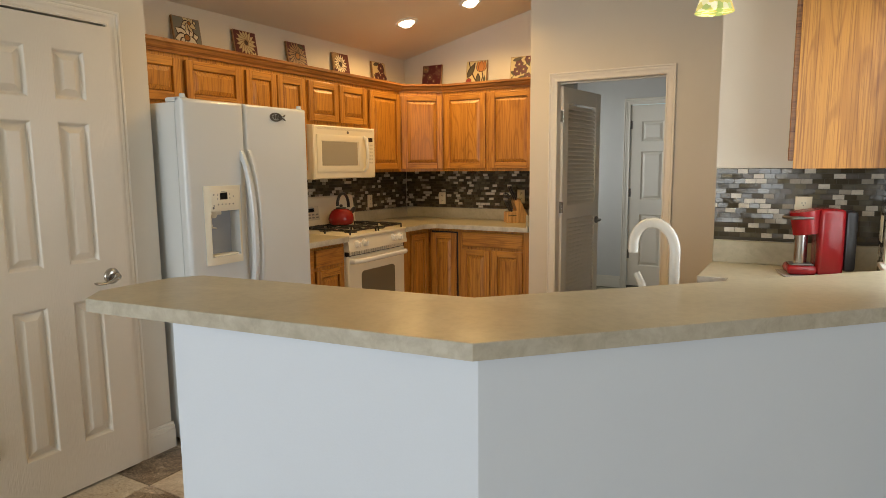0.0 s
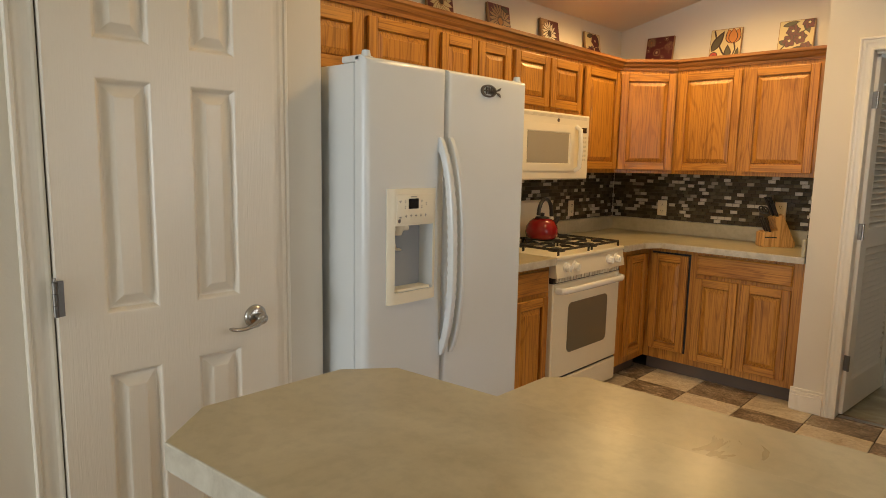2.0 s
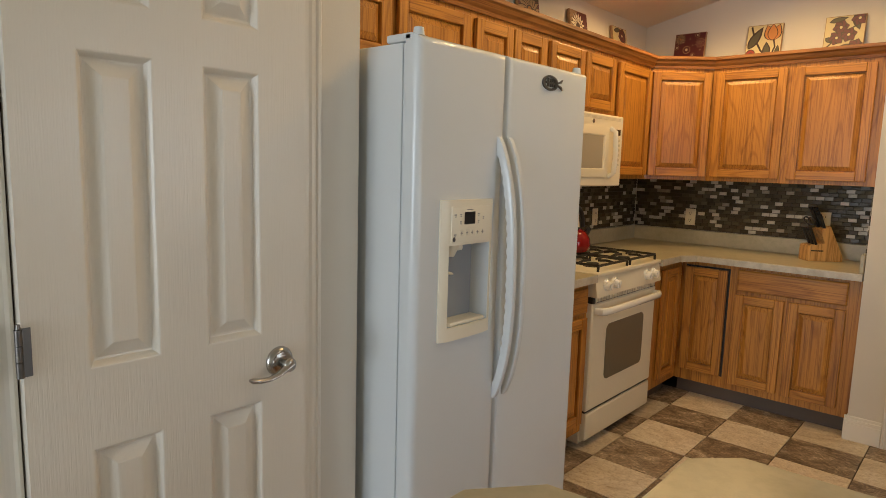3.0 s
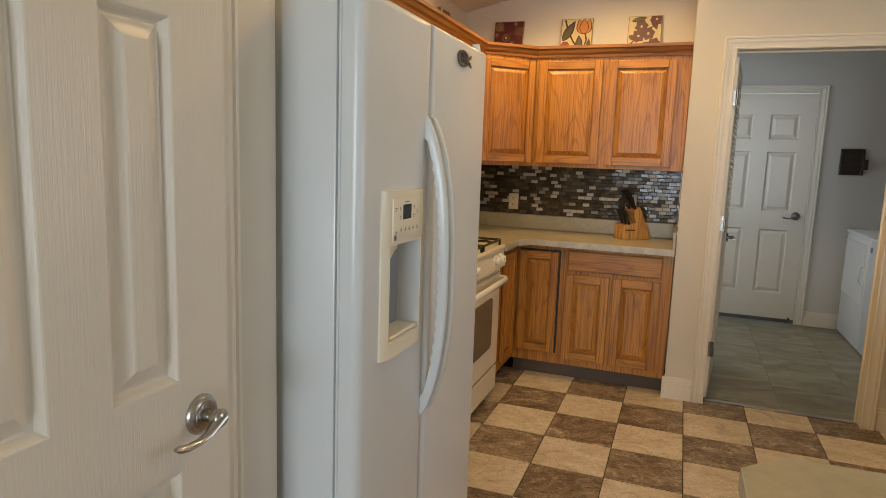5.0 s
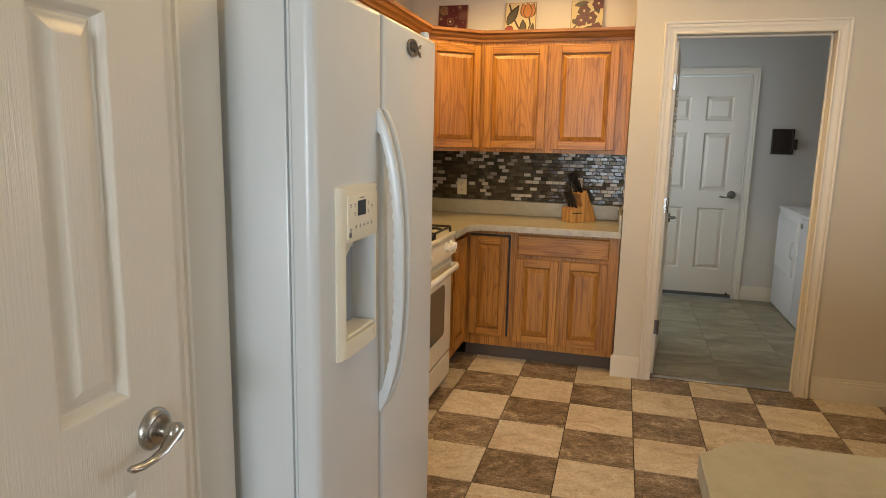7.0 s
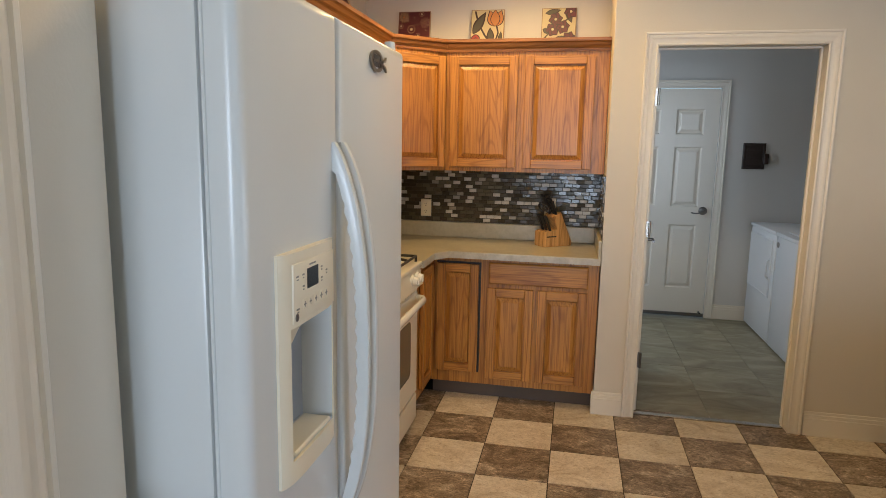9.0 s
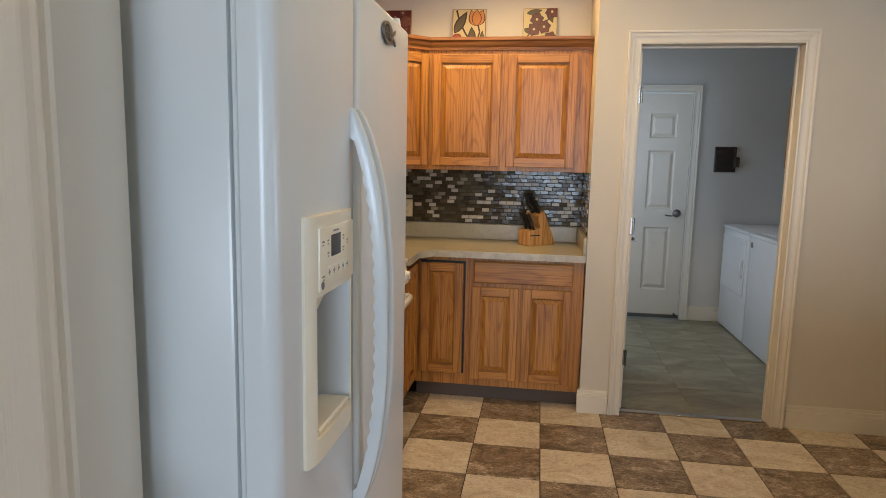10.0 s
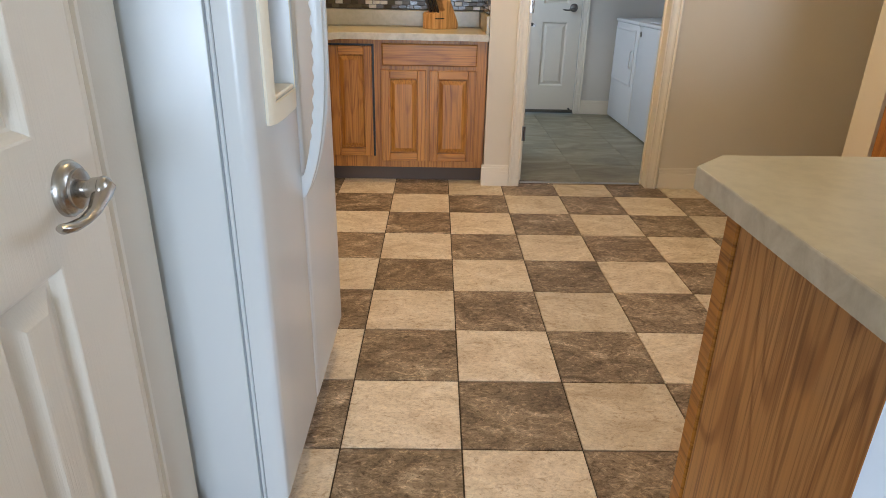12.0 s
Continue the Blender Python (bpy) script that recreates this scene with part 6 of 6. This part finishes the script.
def tile_mesh(name, sx, sy, thick, bevel, material):
    bm = bmesh.new()
    lo = [bm.verts.new((x, y, -thick)) for x, y in ((-sx, -sy), (sx, -sy), (sx, sy), (-sx, sy))]
    mid = [bm.verts.new((x, y, -bevel * 0.7)) for x, y in ((-sx, -sy), (sx, -sy), (sx, sy), (-sx, sy))]
    b = bevel
    up = [bm.verts.new((x, y, 0)) for x, y in ((-sx + b, -sy + b), (sx - b, -sy + b), (sx - b, sy - b), (-sx + b, sy - b))]
    for a, c in ((lo, mid), (mid, up)):
        for k in range(4):
            bm.faces.new((a[k], a[(k + 1) % 4], c[(k + 1) % 4], c[k]))
    bm.faces.new(up)
    me = bpy.data.meshes.new(name)
    bm.to_mesh(me)
    bm.free()
    me.materials.append(MATS[material])
    return me


def lay_floor():
    dark = tile_mesh("tile_dark", TPX / 2 - 0.0022, TPY / 2 - 0.0022, 0.006, 0.002, "slate_dark")
    light = tile_mesh("tile_light", TPX / 2 - 0.0022, TPY / 2 - 0.0022, 0.006, 0.002, "slate_light")
    rnd = random.Random(3)
    for i in range(-6, 9):
        for j in range(-9, 6):
            x, y = TX + (i + 0.5) * TPX, TY + (j + 0.5) * TPY
            if x > 0.6 or y > 5.05 or y < 0.2 or x < -3.45 or (x < -2.75 and y < 2.0):
                continue
            ob = new("tile", light if (i + j) % 2 else dark)
            ob.parent = FLOOR
            ob.location = (x, y, rnd.uniform(-0.0006, 0.0006))
            ob.rotation_euler = (rnd.uniform(-0.0015, 0.0015), rnd.uniform(-0.0015, 0.0015), math.pi * rnd.randrange(2))
    v = tile_mesh("vinyl_tile", 0.2265, 0.2265, 0.004, 0.0015, "laundry_vinyl")
    for i in range(-3, 7):
        for j in range(0, 6):
            x, y = -1.3 + 0.455 * i, 5.3 + 0.455 * j
            if x < -2.4 or y > 7.4 or x > 1.5 or (y < 5.8 and (x < -1.6 or x > 1.5)):
                continue
            ob = new("tile", v)
            ob.parent = LAUNDRY_FLOOR
            ob.location = (x, y, 0.0)


lay_floor()
